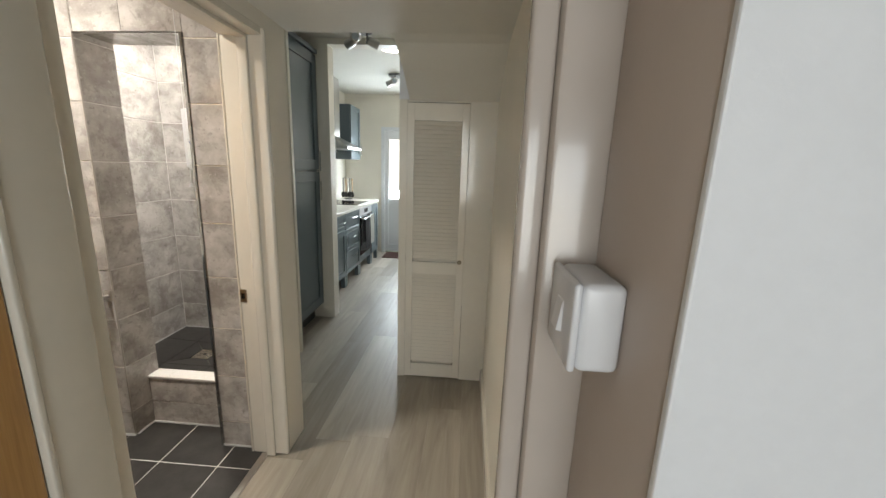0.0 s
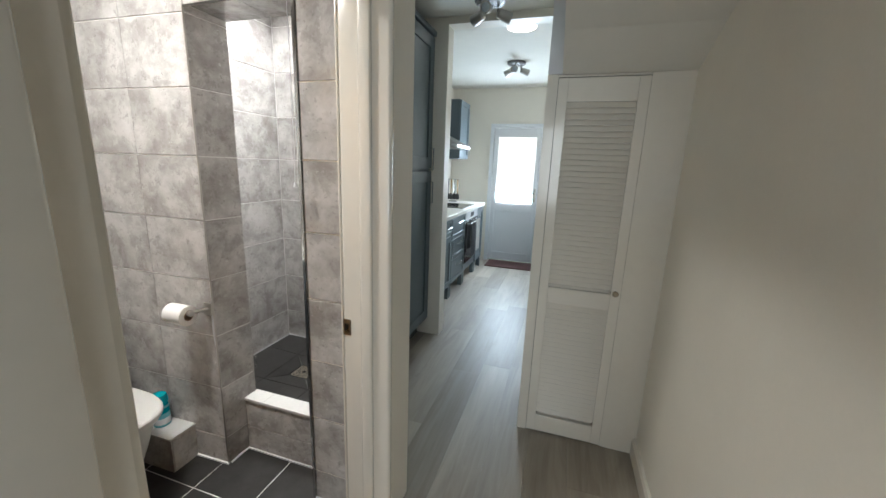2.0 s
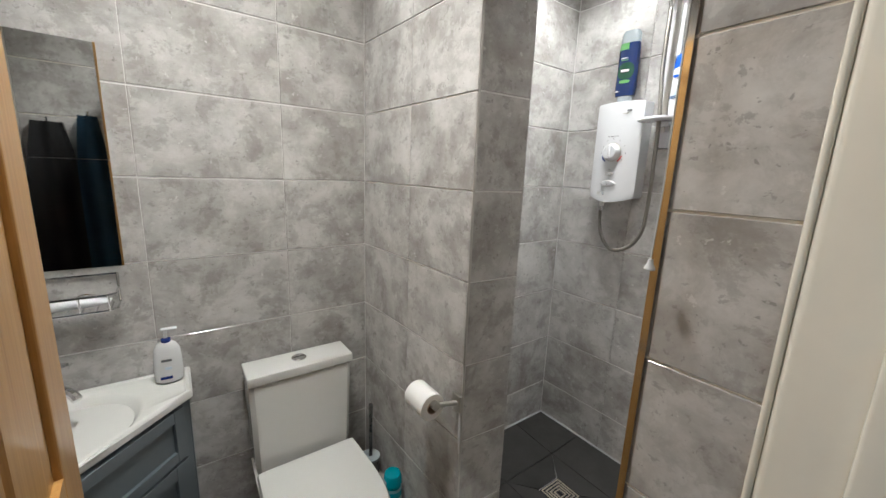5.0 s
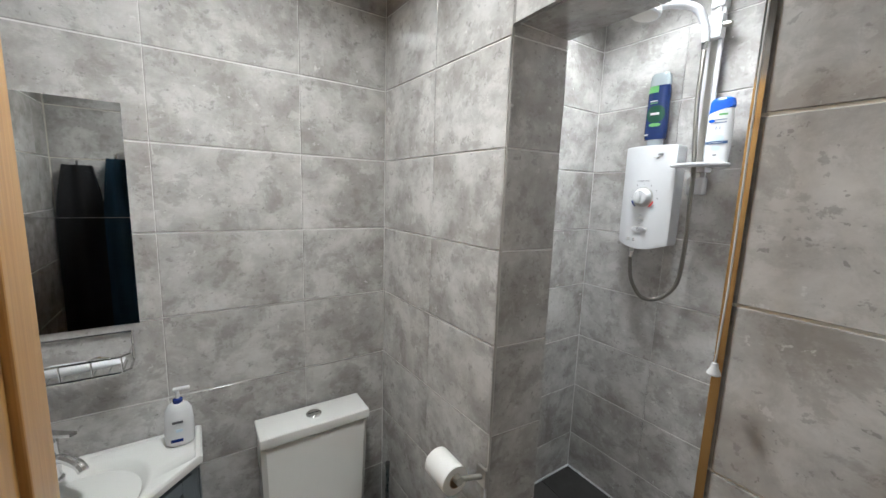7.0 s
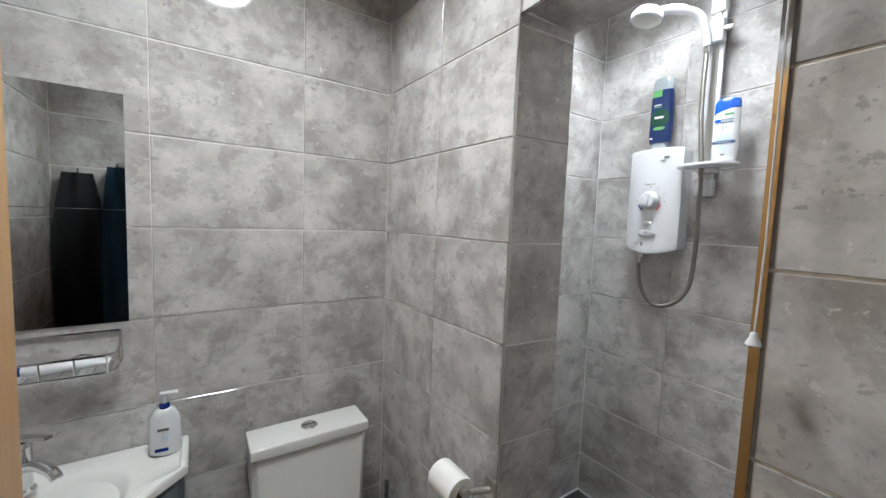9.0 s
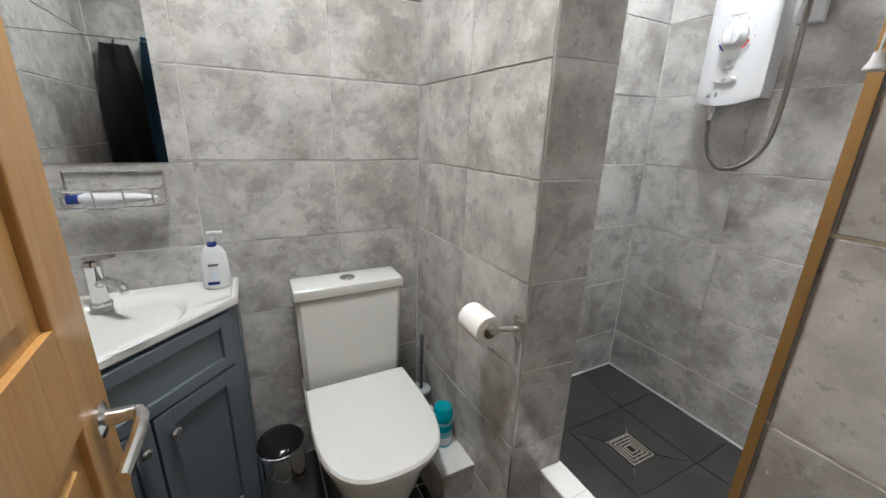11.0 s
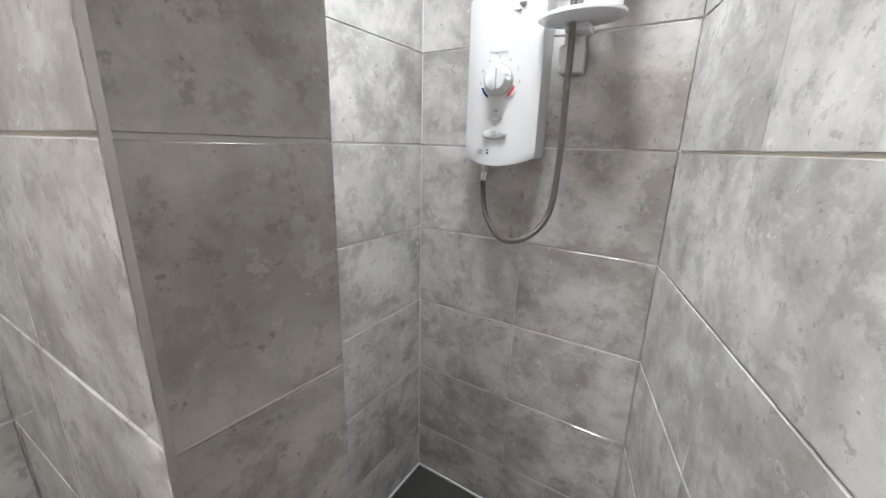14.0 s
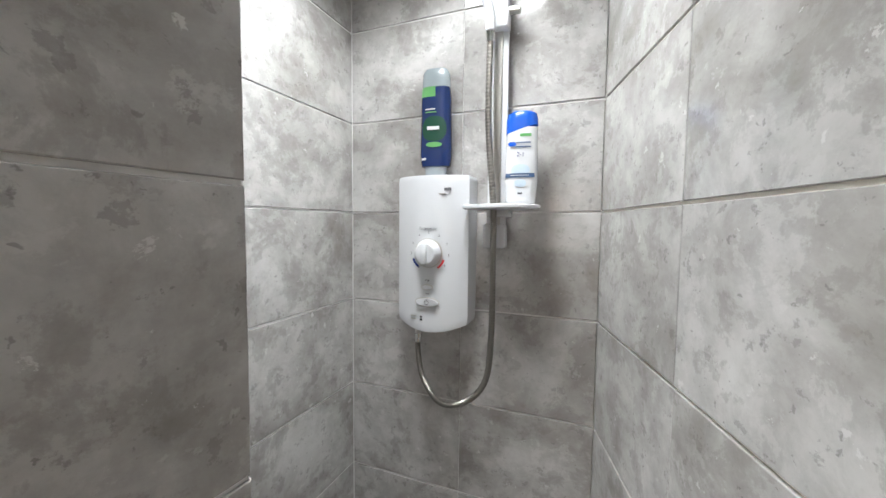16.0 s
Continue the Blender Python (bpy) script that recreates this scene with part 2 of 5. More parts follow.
# low reflectance for unseen lounge surfaces, so less light bounces to the doorway
DIMLOUNGE = simple("dim_unseen_lounge", (0.30, 0.26, 0.23), 0.6, vary=0.05)
ROBE = simple("black_robe", (0.006, 0.006, 0.007), 0.95, vary=0.2, grain=200.0, relief=0.3)
STAIRPAINT = simple("satin_white_paint", (0.70, 0.71, 0.72), 0.6, vary=0.03, grain=25.0, relief=0.05)
TOWELBLUE = simple("navy_towel", (0.008, 0.036, 0.068), 0.95, vary=0.2, grain=250.0, relief=0.4)
LAMPGLOW = glow("lamp_diffuser", (1.0, 0.96, 0.9), 9.0)


# ---- mesh helpers ----
def mesh_of(name, bm, material, smooth=False, angle=35):
    me = bpy.data.meshes.new(name)
    bmesh.ops.recalc_face_normals(bm, faces=bm.faces)
    bm.to_mesh(me)
    bm.free()
    me.materials.append(material)
    if smooth:
        for p in me.polygons:
            p.use_smooth = True
        me.set_sharp_from_angle(angle=radians(angle))
    return me


def part(name, bm, material, parent=None, label="", smooth=False, m=None):
    ob = new(name, mesh_of(name, bm, material, smooth))
    if parent is not None:
        ob.parent = parent
    if m is not None:
        ob.matrix_basis = m
    if label:
        tagged(ob, label)
    return ob


def thing(name, m, label, category, group="", kind=""):
    ob = new(name)
    ob.empty_display_size = 0.05
    ob.matrix_basis = m
    return tagged(ob, label, category, group, kind)


def struct(name, bm, material, label, category="", smooth=False):
    return tagged(part(name, bm, material, None, "", smooth), label, category or name.split("_")[0], "", "structure")


def box(bm, x0, x1, y0, y1, z0, z1, bevel=0.0, seg=2):
    vs = [bm.verts.new((x, y, z)) for x in (x0, x1) for y in (y0, y1) for z in (z0, z1)]
    fs = [bm.faces.new([vs[i] for i in q]) for q in ((0, 1, 3, 2), (4, 6, 7, 5), (0, 4, 5, 1), (2, 3, 7, 6), (0, 2, 6, 4), (1, 5, 7, 3))]
    if bevel:
        es = {e for f in fs for e in f.edges}
        bmesh.ops.bevel(bm, geom=list(es), offset=bevel, segments=seg, affect="EDGES", profile=0.5)
    return bm


def B(*a, **k):
    return box(bmesh.new(), *a, **k)


def loft(bm, rings, cap=True):
    vr = [[bm.verts.new(p) for p in r] for r in rings]
    n = len(vr[0])
    for a, b in zip(vr, vr[1:]):
        for i in range(n):
            bm.faces.new((a[i], a[(i + 1) % n], b[(i + 1) % n], b[i]))
    if cap:
        bm.faces.new(vr[0][::-1])
        bm.faces.new(vr[-1])
    return bm


def L(rings, cap=True):
    return loft(bmesh.new(), rings, cap)


def prism(bm, pts, z0, z1):
    return loft(bm, [[(x, y, z0) for x, y in pts], [(x, y, z1) for x, y in pts]])


def P(pts, z0, z1):
    return prism(bmesh.new(), pts, z0, z1)


def ring(r, z, n=24, cx=0.0, cy=0.0, sy=1.0):
    return [(cx + r * math.cos(2 * math.pi * i / n), cy + r * sy * math.sin(2 * math.pi * i / n), z) for i in range(n)]


def lathe(profile, n=24, sy=1.0):
    return L([ring(max(r, 0.0004), z, n, 0, 0, sy) for r, z in profile])


def tube(bm, pts, r, n=8):
    pts = [Vector(p) for p in pts]
    up, rings = None, []
    for i, p in enumerate(pts):
        d = (pts[min(i + 1, len(pts) - 1)] - pts[max(i - 1, 0)]).normalized()
        if up is None:
            up = d.orthogonal().normalized()
        up = (up - d * up.dot(d)).normalized()
        side = d.cross(up)
        rr = r[i] if isinstance(r, list) else r
        rings.append([p + rr * (math.cos(2 * math.pi * k / n) * up + math.sin(2 * math.pi * k / n) * side) for k in range(n)])
    return loft(bm, rings)


def T(pts, r, n=8):
    return tube(bmesh.new(), pts, r, n)


def smooth_path(pts, per=8):
    pts = [Vector(p) for p in pts]
    out = []
    for i in range(len(pts) - 1):
        a, b, c, d = pts[max(i - 1, 0)], pts[i], pts[i + 1], pts[min(i + 2, len(pts) - 1)]
        for k in range(per):
            t = k / per
            out.append(0.5 * ((2 * b) + (c - a) * t + (2 * a - 5 * b + 4 * c - d) * t * t + (3 * b - a - 3 * c + d) * t ** 3))
    return out + [pts[-1]]


def writing(text, size, material, parent, m, name="writing"):
    cu = bpy.data.curves.new(name, "FONT")
    cu.body, cu.size, cu.align_x, cu.align_y, cu.extrude = text, size, "CENTER", "CENTER", 0.0002
    ob = new("tmp", cu)
    bpy.context.view_layer.update()
    me = bpy.data.meshes.new_from_object(ob)
    bpy.data.objects.remove(ob)
    me.materials.clear()
    me.materials.append(material)
    w = new(name, me)
    w.parent, w.matrix_basis = parent, m
    return w


TILE_MESHES = {}


def tile_piece(name, w, h, d, material, bev=0.0011):
    key = (name, round(w, 4), round(h, 4), round(d, 4))
    if key not in TILE_MESHES:
        a, b = w / 2, h / 2
        rings = [[(-a, -b, 0), (a, -b, 0), (a, b, 0), (-a, b, 0)], [(-a, -b, d - bev), (a, -b, d - bev), (a, b, d - bev), (-a, b, d - bev)],
                 [(-a + bev, -b + bev, d), (a - bev, -b + bev, d), (a - bev, b - bev, d), (-a + bev, b - bev, d)]]
        TILE_MESHES[key] = mesh_of(name, L(rings), material)
    return TILE_MESHES[key]


ROWS_Z = [0.0, 0.136, 0.389, 0.6415, 0.894, 1.1465, 1.399, 1.6515, 1.904, 2.1565, 2.409]


def tile_run(parent, p0, p1, joints, rows, normal, gap=0.0032, depth=0.0065):
    """Tiles from p0 to p1 in plan, cut at the joints (metres from p0) and at the rows of heights."""
    p0, p1 = Vector((*p0, 0)), Vector((*p1, 0))
    u, n = (p1 - p0).normalized(), Vector((*normal, 0)).normalized()
    rot = Matrix((u, Vector((0, 0, 1)), u.cross(Vector((0, 0, 1))))).transposed()
    flip = rot.col[2].dot(n) < 0
    if flip:
        rot = Matrix((-u, Vector((0, 0, 1)), (-u).cross(Vector((0, 0, 1))))).transposed()
    cuts = [0.0, *joints, (p1 - p0).length]
    for z0, z1 in zip(rows, rows[1:]):
        for a, b in zip(cuts, cuts[1:]):
            w, h = b - a - gap * 0.5, z1 - z0 - gap * 1.5
            if w < 0.004 or h < 0.004:
                continue
            ob = new("tile", tile_piece("tile", w, h, depth, TILE))
            ob.parent = parent
            c = p0 + u * (a + b) / 2 - n * depth
            c.z = (z0 + z1) / 2
            ob.matrix_basis = Matrix.Translation(c) @ rot.to_4x4()


# ---- structure ----
def build_bathroom_shell():
    w = struct("wall_bathroom_back", B(-2.52, -2.413, 0.40, 1.689, 0, 2.409), GROUT, "bathroom wall clad in mottled grey stone-effect tiles", "wall")
    tile_run(w, (-2.41, 0.486), (-2.41, 1.685), [0.089, 0.491, 0.894], ROWS_Z, (1, 0))
    bm = P([(-2.52, 1.689), (-2.413, 1.689), (-1.762, 1.709), (-1.7485, 1.879), (-2.52, 1.879)], 0, 2.409)
    box(bm, -2.52, -2.133, 1.879, 2.70, 0, 2.409)
    w = struct("wall_bathroom_side", bm, GROUT, "tiled partition beside the shower in mottled grey tiles", "wall")
    tile_run(w, (-2.41, 1.686), (-1.7615, 1.706), [0.332], ROWS_Z, (0.031, -1))
    tile_run(w, (-1.7595, 1.707), (-1.7455, 1.881), [], ROWS_Z, (1, -0.08))
    tile_run(w, (-1.747, 1.882), (-2.13, 1.882), [], ROWS_Z, (0, 1))
    tile_run(w, (-2.13, 1.882), (-2.13, 2.572), [0.30], ROWS_Z, (1, 0))
    w = struct("wall_shower_back", B(-2.133, -1.33, 2.577, 2.685, 0, 2.409), GROUT, "shower back wall in mottled grey stone-effect tiles", "wall")
    tile_run(w, (-2.13, 2.574), (-1.46, 2.574), [0.336], ROWS_Z, (0, -1))
    w = struct("wall_shower_right", P([(-1.4555, 2.576), (-1.2665, 1.882), (-1.2665, 1.693), (-1.087, 1.693), (-1.087, 1.68), (-0.92, 1.68), (-0.92, 1.85), (-1.15, 1.92), (-1.33, 2.58)], 0, 2.409), PAINT,
               "wall nib between shower and hall, tiled inside and painted outside", "wall")
    tile_run(w, (-1.46, 2.572), (-1.27, 1.881), [0.349], ROWS_Z, (-0.691, -0.19))
    tile_run(w, (-1.27, 1.880), (-1.27, 1.692), [], ROWS_Z, (-1, 0))
    tile_run(w, (-1.2655, 1.69), (-1.088, 1.69), [], ROWS_Z, (0, -1))
    w = struct("wall_shower_header", P([(-1.7565, 1.709), (-1.2665, 1.695), (-1.2665, 1.879), (-1.7485, 1.879)], 1.929, 2.409), GROUT, "tiled header over the shower opening", "wall")
    tile_run(w, (-1.757, 1.706), (-1.27, 1.692), [0.22], [1.926, 2.1565, 2.409], (-0.029, -1))
    for x0, x1 in ((-1.744, -1.52), (-1.517, -1.272)):
        ob = new("tile", tile_piece("tile", x1 - x0, 0.168, 0.007, TILE))
        ob.parent = w
        ob.matrix_basis = pose((x0 + x1) / 2, 1.794, 1.933, 180)
    w = struct("wall_bathroom_left", B(-2.52, -1.09, 0.366, 0.483, 0, 2.409), GROUT, "bathroom wall behind the basin in grey tiles", "wall")
    tile_run(w, (-2.41, 0.486), (-1.10, 0.486), [0.33, 0.732, 1.134], ROWS_Z, (0, 1))
    bm = B(-1.09, -0.90, -2.3, 0.858, 0, 2.409)
    box(bm, -1.09, -0.92, 0.858, 1.68, 1.935, 2.409)
    w = struct("wall_hall_left", bm, PAINT, "cream painted hall wall with the bathroom doorway", "wall")
    tile_run(w, (-1.094, 0.488), (-1.094, 0.856), [], ROWS_Z, (-1, 0))
    tile_run(w, (-1.094, 0.858), (-1.094, 1.684), [0.33, 0.72], [1.94, 2.1565, 2.409], (-1, 0))
    struct("ceiling_bathroom", B(-2.52, -1.087, 0.366, 2.70, 2.411, 2.49), CEIL, "white painted bathroom ceiling", "ceiling")
    # shower step with pale sill
    w = struct("shower_step", B(-1.752, -1.272, 1.824, 1.882, 0, 0.266), GROUT, "low tiled shower step with a pale sill", "step")
    tile_run(w, (-1.751, 1.817), (-1.272, 1.817), [], [0.0, 0.128, 0.265], (0, -1))
    part("sill", B(-1.750, -1.272, 1.809, 1.890, 0.267, 0.282, bevel=0.003), MARBLE, w, "white marbled sill tile")
    part("sill_joint", B(-1.640, -1.6375, 1.8085, 1.8905, 0.2822, 0.2826), DARKGROUT, w)
    # chrome corner trims of the opening
    t = struct("trim_shower_left", B(-1.7635, -1.7585, 1.7025, 1.7085, 0.0, 1.926), BRUSHED, "slim steel tile trim on the partition corner", "trim")
    part("trim_top", P([(-1.7585, 1.7025), (-1.2815, 1.6875), (-1.2815, 1.694), (-1.7585, 1.709)], 1.9195, 1.9255), CHROME, t)
    struct("trim_shower_right", B(-1.2790, -1.2668, 1.685, 1.6935, 0.0, 1.926), CHROME, "polished metal trim that mirrors the pine door", "trim")
    # sealant lines
    bm = B(-2.1295, -2.125, 1.884, 2.570, 0.2065, 0.2135)
    box(bm, -2.1295, -1.461, 2.5695, 2.5735, 0.2065, 0.2135)
    prism(bm, [(-1.4595, 2.570), (-1.464, 2.569), (-1.2765, 1.892), (-1.272, 1.893)], 0.2065, 0.2135)
    struct("trim_shower_sealant", bm, PLASTIC, "white silicone bead round the shower floor", "trim")
    bm = P([(-1.94, 1.691), (-1.756, 1.697), (-1.756, 1.7055), (-1.94, 1.6995)], 0.0005, 0.007)
    box(bm, -1.750, -1.272, 1.810, 1.8165, 0.0005, 0.007)
    box(bm, -1.754, -1.748, 1.712, 1.809, 0.0005, 0.007)
    box(bm, -1.266, -1.10, 1.6825, 1.6895, 0.0005, 0.007)
    struct("trim_floor_sealant", bm, PLASTIC, "white silicone bead at the bathroom floor edge", "trim")
    # worn silicone up the partition corner beside the roll holder
    bm = T([(-1.7650, 1.7030, 0.60), (-1.7652, 1.7026, 0.66), (-1.7650, 1.7024, 0.73), (-1.7654, 1.7028, 0.80)], [0.0014, 0.0050, 0.0044, 0.0016], 8)
    struct("trim_corner_sealant", bm, PLASTIC, "uneven white silicone on the partition corner", "trim")


def build_floors():
    f = struct("floor_bathroom", B(-2.52, -1.0, 0.366, 1.822, -0.06, -0.0012), GROUT, "charcoal tiled bathroom floor with pale grout", "floor")
    xs = [-2.41, -2.08, -1.79, -1.50, -1.21, -1.03]
    ys = [0.486, 0.95, 1.245, 1.55, 1.815]
    for x0, x1 in zip(xs, xs[1:]):
        for y0, y1 in zip(ys, ys[1:]):
            ob = new("tile", tile_piece("floor_tile", x1 - x0 - 0.004, y1 - y0 - 0.004, 0.007, SLATE))
            ob.parent = f
            ob.matrix_basis = pose((x0 + x1) / 2, (y0 + y1) / 2, -0.007)
    struct("threshold", B(-1.045, -1.012, 0.925, 1.655, -0.006, 0.006, bevel=0.003), BRUSHED, "aluminium threshold strip between tiles and laminate", "threshold")
    # shower floor: fall to the drain, tiles cut along the diagonals
    f = struct("floor_shower", P([(-2.135, 1.876), (-1.255, 1.876), (-1.45, 2.581), (-2.135, 2.581)], 0.0, 0.1795), DARKGROUT, "raised charcoal tiled shower floor falling to a drain", "floor")
    cx, cy, h = -1.7425, 2.2345, 0.0585

    def slab(pts, z):
        bm = bmesh.new()
        mx, my = sum(p[0] for p in pts) / len(pts), sum(p[1] for p in pts) / len(pts)
        sh = [(p[0] + math.copysign(min(0.0019, abs(mx - p[0])), mx - p[0]), p[1] + math.copysign(min(0.0019, abs(my - p[1])), my - p[1])) for p in pts]
        bot = [bm.verts.new((x, y, 0.178)) for x, y in sh]
        top = [bm.verts.new((x, y, z(x, y))) for x, y in sh]
        k = len(sh)
        bm.faces.new(top)
        bm.faces.new(bot[::-1])
        for i in range(k):
            bm.faces.new((bot[i], bot[(i + 1) % k], top[(i + 1) % k], top[i]))
        return part("tile", bm, SLATE, f)

    def fall(x, y):
        return 0.1855 + 0.0215 * min(1.0, max(0.0, max(abs(x - cx), abs(y - cy)) - 0.05) / 0.30)
    x0, x1, y0, y1 = -1.90, -1.60, 2.085, 2.38
    xr = lambda y: -1.262 - (y - 1.881) * 0.275
    for a, b in (((x0, y1), (x1, y1)), ((x1, y1), (x1, y0)), ((x1, y0), (x0, y0)), ((x0, y0), (x0, y1))):
        ang = [(cx + (p[0] - cx) * h * 2 / (x1 - x0), cy + (p[1] - cy) * h * 2 / (y1 - y0)) for p in (a, b)]
        slab([a, b, ang[1], ang[0]], fall)
    for pts in ([(-2.129, 2.572), (-2.129, y1), (x0, y1), (x0, 2.572)], [(x0, 2.572), (x0, y1), (x1, y1), (x1, 2.572)], [(x1, 2.572), (x1, y1), (xr(y1), y1), (xr(2.572), 2.572)],
                [(-2.129, y1), (-2.129, y0), (x0, y0), (x0, y1)], [(x1, y1), (x1, y0), (xr(y0), y0), (xr(y1), y1)],
                [(-2.129, y0), (-2.129, 1.884), (x0, 1.884), (x0, y0)], [(x0, y0), (x0, 1.889), (x1, 1.889), (x1, y0)], [(x1, y0), (x1, 1.889), (xr(1.889), 1.889), (xr(y0), y0)]):
        slab(pts, fall)
    d = struct("shower_drain", B(cx - 0.057, cx + 0.057, cy - 0.057, cy + 0.057, 0.178, 0.184), DARK, "square steel shower drain with a geometric grate", "drain")
    for k in range(4):
        r = 0.053 - k * 0.0118
        bm = bmesh.new()
        for sx, sy, ex, ey in ((-r, -r, r, -r + 0.0042), (-r, r - 0.0042, r, r), (-r, -r + 0.0042, -r + 0.0042, r - 0.0042), (r - 0.0042, -r + 0.0042, r, r - 0.0042)):
            box(bm, cx + sx, cx + ex, cy + sy, cy + ey, 0.184, 0.1872)
        part("grate_ring", bm, DRAINMETAL, d, "brassy steel grate ring")
        bm = bmesh.new()
        box(bm, cx - r + 0.006, cx + r - 0.006, cy - 0.003, cy + 0.003, 0.184, 0.185)
        if k == 0:
            part("grate_gap", bm, BLACK, d)
    # laminate
    f = struct("floor", B(-2.2, 1.8, -2.3, 6.3, -0.07, -0.012), DARK, "grey oak laminate floor through hall and kitchen", "floor")
    rnd = random.Random(4)
    w, ln = 0.192, 1.26
    for i in range(15):
        x = -1.0185 + (i - 6) * w
        if x > 0.25:
            break
        off = rnd.uniform(0, ln)
        y = -2.25 - off
        while y < 6.2:
            a, b = max(y, -2.25), min(y + ln, 6.22)
            left_ok = x > -1.03 or a > 1.93
            if x <= -1.03 and not left_ok and b > 2.0:
                a, left_ok = 1.93, True
            if left_ok and b - a > 0.05:
                ob = new("plank", tile_piece("plank", w - 0.0005, b - a - 0.0005, 0.012, PLANK, 0.0004))
                ob.parent = f
                ob.matrix_basis = pose(x + w / 2, (a + b) / 2, -0.012)
            y += ln


def build_hall():
    # low ceiling and stair soffit
    struct("ceiling_hall", B(-0.92, 0.1105, 0.479, 1.89, 1.995, 2.42), CEIL, "low painted ceiling under the stair landing", "ceiling")
    bm = L([[(x, 1.89, 1.995), (x, 1.98, 1.985), (x, 2.20, 1.915), (x, 2.435, 1.812), (x, 2.47, 1.812), (x, 2.47, 2.42), (x, 1.89, 2.42)] for x in (-0.452, 0.09)])
    struct("stair_soffit", bm, CEIL, "sloping plastered underside of the staircase", "soffit")
    struct("wall_hall_right", B(0.074, 0.20, 0.5325, 3.9, 0, 2.42), PAINT, "cream painted hall wall", "wall")
    # cupboard front under the stairs
    bm = B(-0.515, -0.468, 2.445, 2.50, 0, 1.83)
    box(bm, -0.090, 0.074, 2.445, 2.50, 0, 1.812)
    box(bm, -0.468, -0.090, 2.452, 2.50, 1.803, 1.825)
    struct("wall_cupboard_front", bm, GLOSS, "white painted frame of the under-stair cupboard", "wall")
    side = [(2.50, 0), (3.93, 0), (3.93, 0.775), (3.88, 0.835), (2.47, 2.40), (2.47, 1.83), (2.50, 1.83)]
    struct("wall_stair_side", L([[(x, y, z) for y, z in side] for x in (-0.515, -0.475)]), STAIRPAINT, "white painted sloping side panel of the staircase", "wall")
    slope = L([[(x, 2.45, 2.43), (x, 3.90, 0.83), (x, 3.955, 0.79), (x, 3.955, 0.765), (x, 2.45, 2.36)] for x in (-0.53, -0.46)])
    struct("trim_stair_string", slope, STAIRPAINT, "white capping along the stair string", "trim")
    struct("wall_stair_end", B(-0.475, 0.07, 3.87, 3.93, 0, 0.76), GLOSS, "white panel closing the stair foot", "wall")
    struct("stair_flight", L([[(x, 2.47, 2.30), (x, 3.87, 0.74), (x, 3.87, 0.66), (x, 2.47, 2.22)] for x in (-0.475, 0.07)]), GLOSS, "enclosed stair flight rising over the hall", "stairs")
    # louvred door
    d = thing("door_louvre", pose(-0.279, 2.440, 0.012), "white painted louvred cupboard door under the stairs", "door", kind="structure")
    W, H = 0.187, 1.785
    part("stile", B(-W, -W + 0.044, -0.004, 0.02, 0, H, bevel=0.002), GLOSS, d)
    part("stile", B(W - 0.044, W, -0.004, 0.02, 0, H, bevel=0.002), GLOSS, d)
    for z0, z1 in ((0, 0.095), (0.735, 0.815), (H - 0.10, H)):
        part("rail", B(-W + 0.044, W - 0.044, -0.002, 0.019, z0, z1, bevel=0.0015), GLOSS, d)
    sl = L([[(x, 0.000, -0.005), (x, 0.004, -0.008), (x, 0.019, 0.018), (x, 0.015, 0.021)] for x in (-W + 0.044, W - 0.044)])
    me = mesh_of("slat", sl, GLOSS)
    for z0, z1 in ((0.105, 0.725), (0.825, H - 0.105)):
        k = int((z1 - z0) / 0.0250)
        for i in range(k):
            s = new("slat", me)
            s.parent, s.location = d, (0, 0, z0 + 0.015 + i * (z1 - z0 - 0.03) / (k - 1))
    part("backing", B(-W + 0.05, W - 0.05, 0.024, 0.03, 0.02, H - 0.02), GLOSS, d)
    part("knob", L([[(p[0] + W - 0.026, -0.004 - p[2], p[1] + 0.828) for p in ring(r, z, 14)] for r, z in ((0.006, 0), (0.006, 0.014), (0.013, 0.018), (0.0145, 0.026), (0.009, 0.031))]), BRASS, d, "small aged metal knob", True)
    struct("trim_stair_top", B(-0.515, -0.452, 2.436, 2.50, 1.815, 2.43), STAIRPAINT, "white boxing at the head of the stair string", "trim")
    # skirting
    bm = L([[(0.075, y, 0), (0.056, y, 0), (0.056, y, 0.075), (0.062, y, 0.09), (0.075, y, 0.095)] for y in (0.533, 2.445)])
    struct("baseboard_hall", bm, GLOSS, "white gloss skirting board", "baseboard")
    # bathroom door frame
    f = thing("door_frame_bathroom", pose(0, 0, 0), "white gloss painted bathroom door frame", "door frame", kind="structure")
    part("jamb", B(-1.094, -0.912, 1.655, 1.682, 0, 1.935, bevel=0.011, seg=4), GLOSS, f, smooth=True)
    part("jamb", B(-1.092, -0.935, 0.8585, 0.892, 0, 1.935, bevel=0.006, seg=3), GLOSS, f, smooth=True)
    part("head", B(-1.088, -0.918, 0.8925, 1.655, 1.907, 1.937, bevel=0.003), GLOSS, f)
    part("stop", B(-1.016, -0.974, 1.640, 1.656, 0, 1.908, bevel=0.005, seg=3), GLOSS, f, smooth=True)
    part("stop", B(-1.016, -0.974, 0.8925, 0.8975, 0, 1.908, bevel=0.002), GLOSS, f)
    part("stop", B(-1.016, -0.974, 0.898, 1.640, 1.894, 1.908, bevel=0.003), GLOSS, f)
    part("bead", B(-1.1035, -1.0935, 1.6565, 1.680, 0, 1.94, bevel=0.0045, seg=3), GLOSS, f, "rounded white bead against the tiles", True)
    part("architrave", B(-0.8995, -0.885, 0.690, 0.816, 0, 1.975, bevel=0.006, seg=3), GLOSS, f, "wide white gloss architrave board", True)
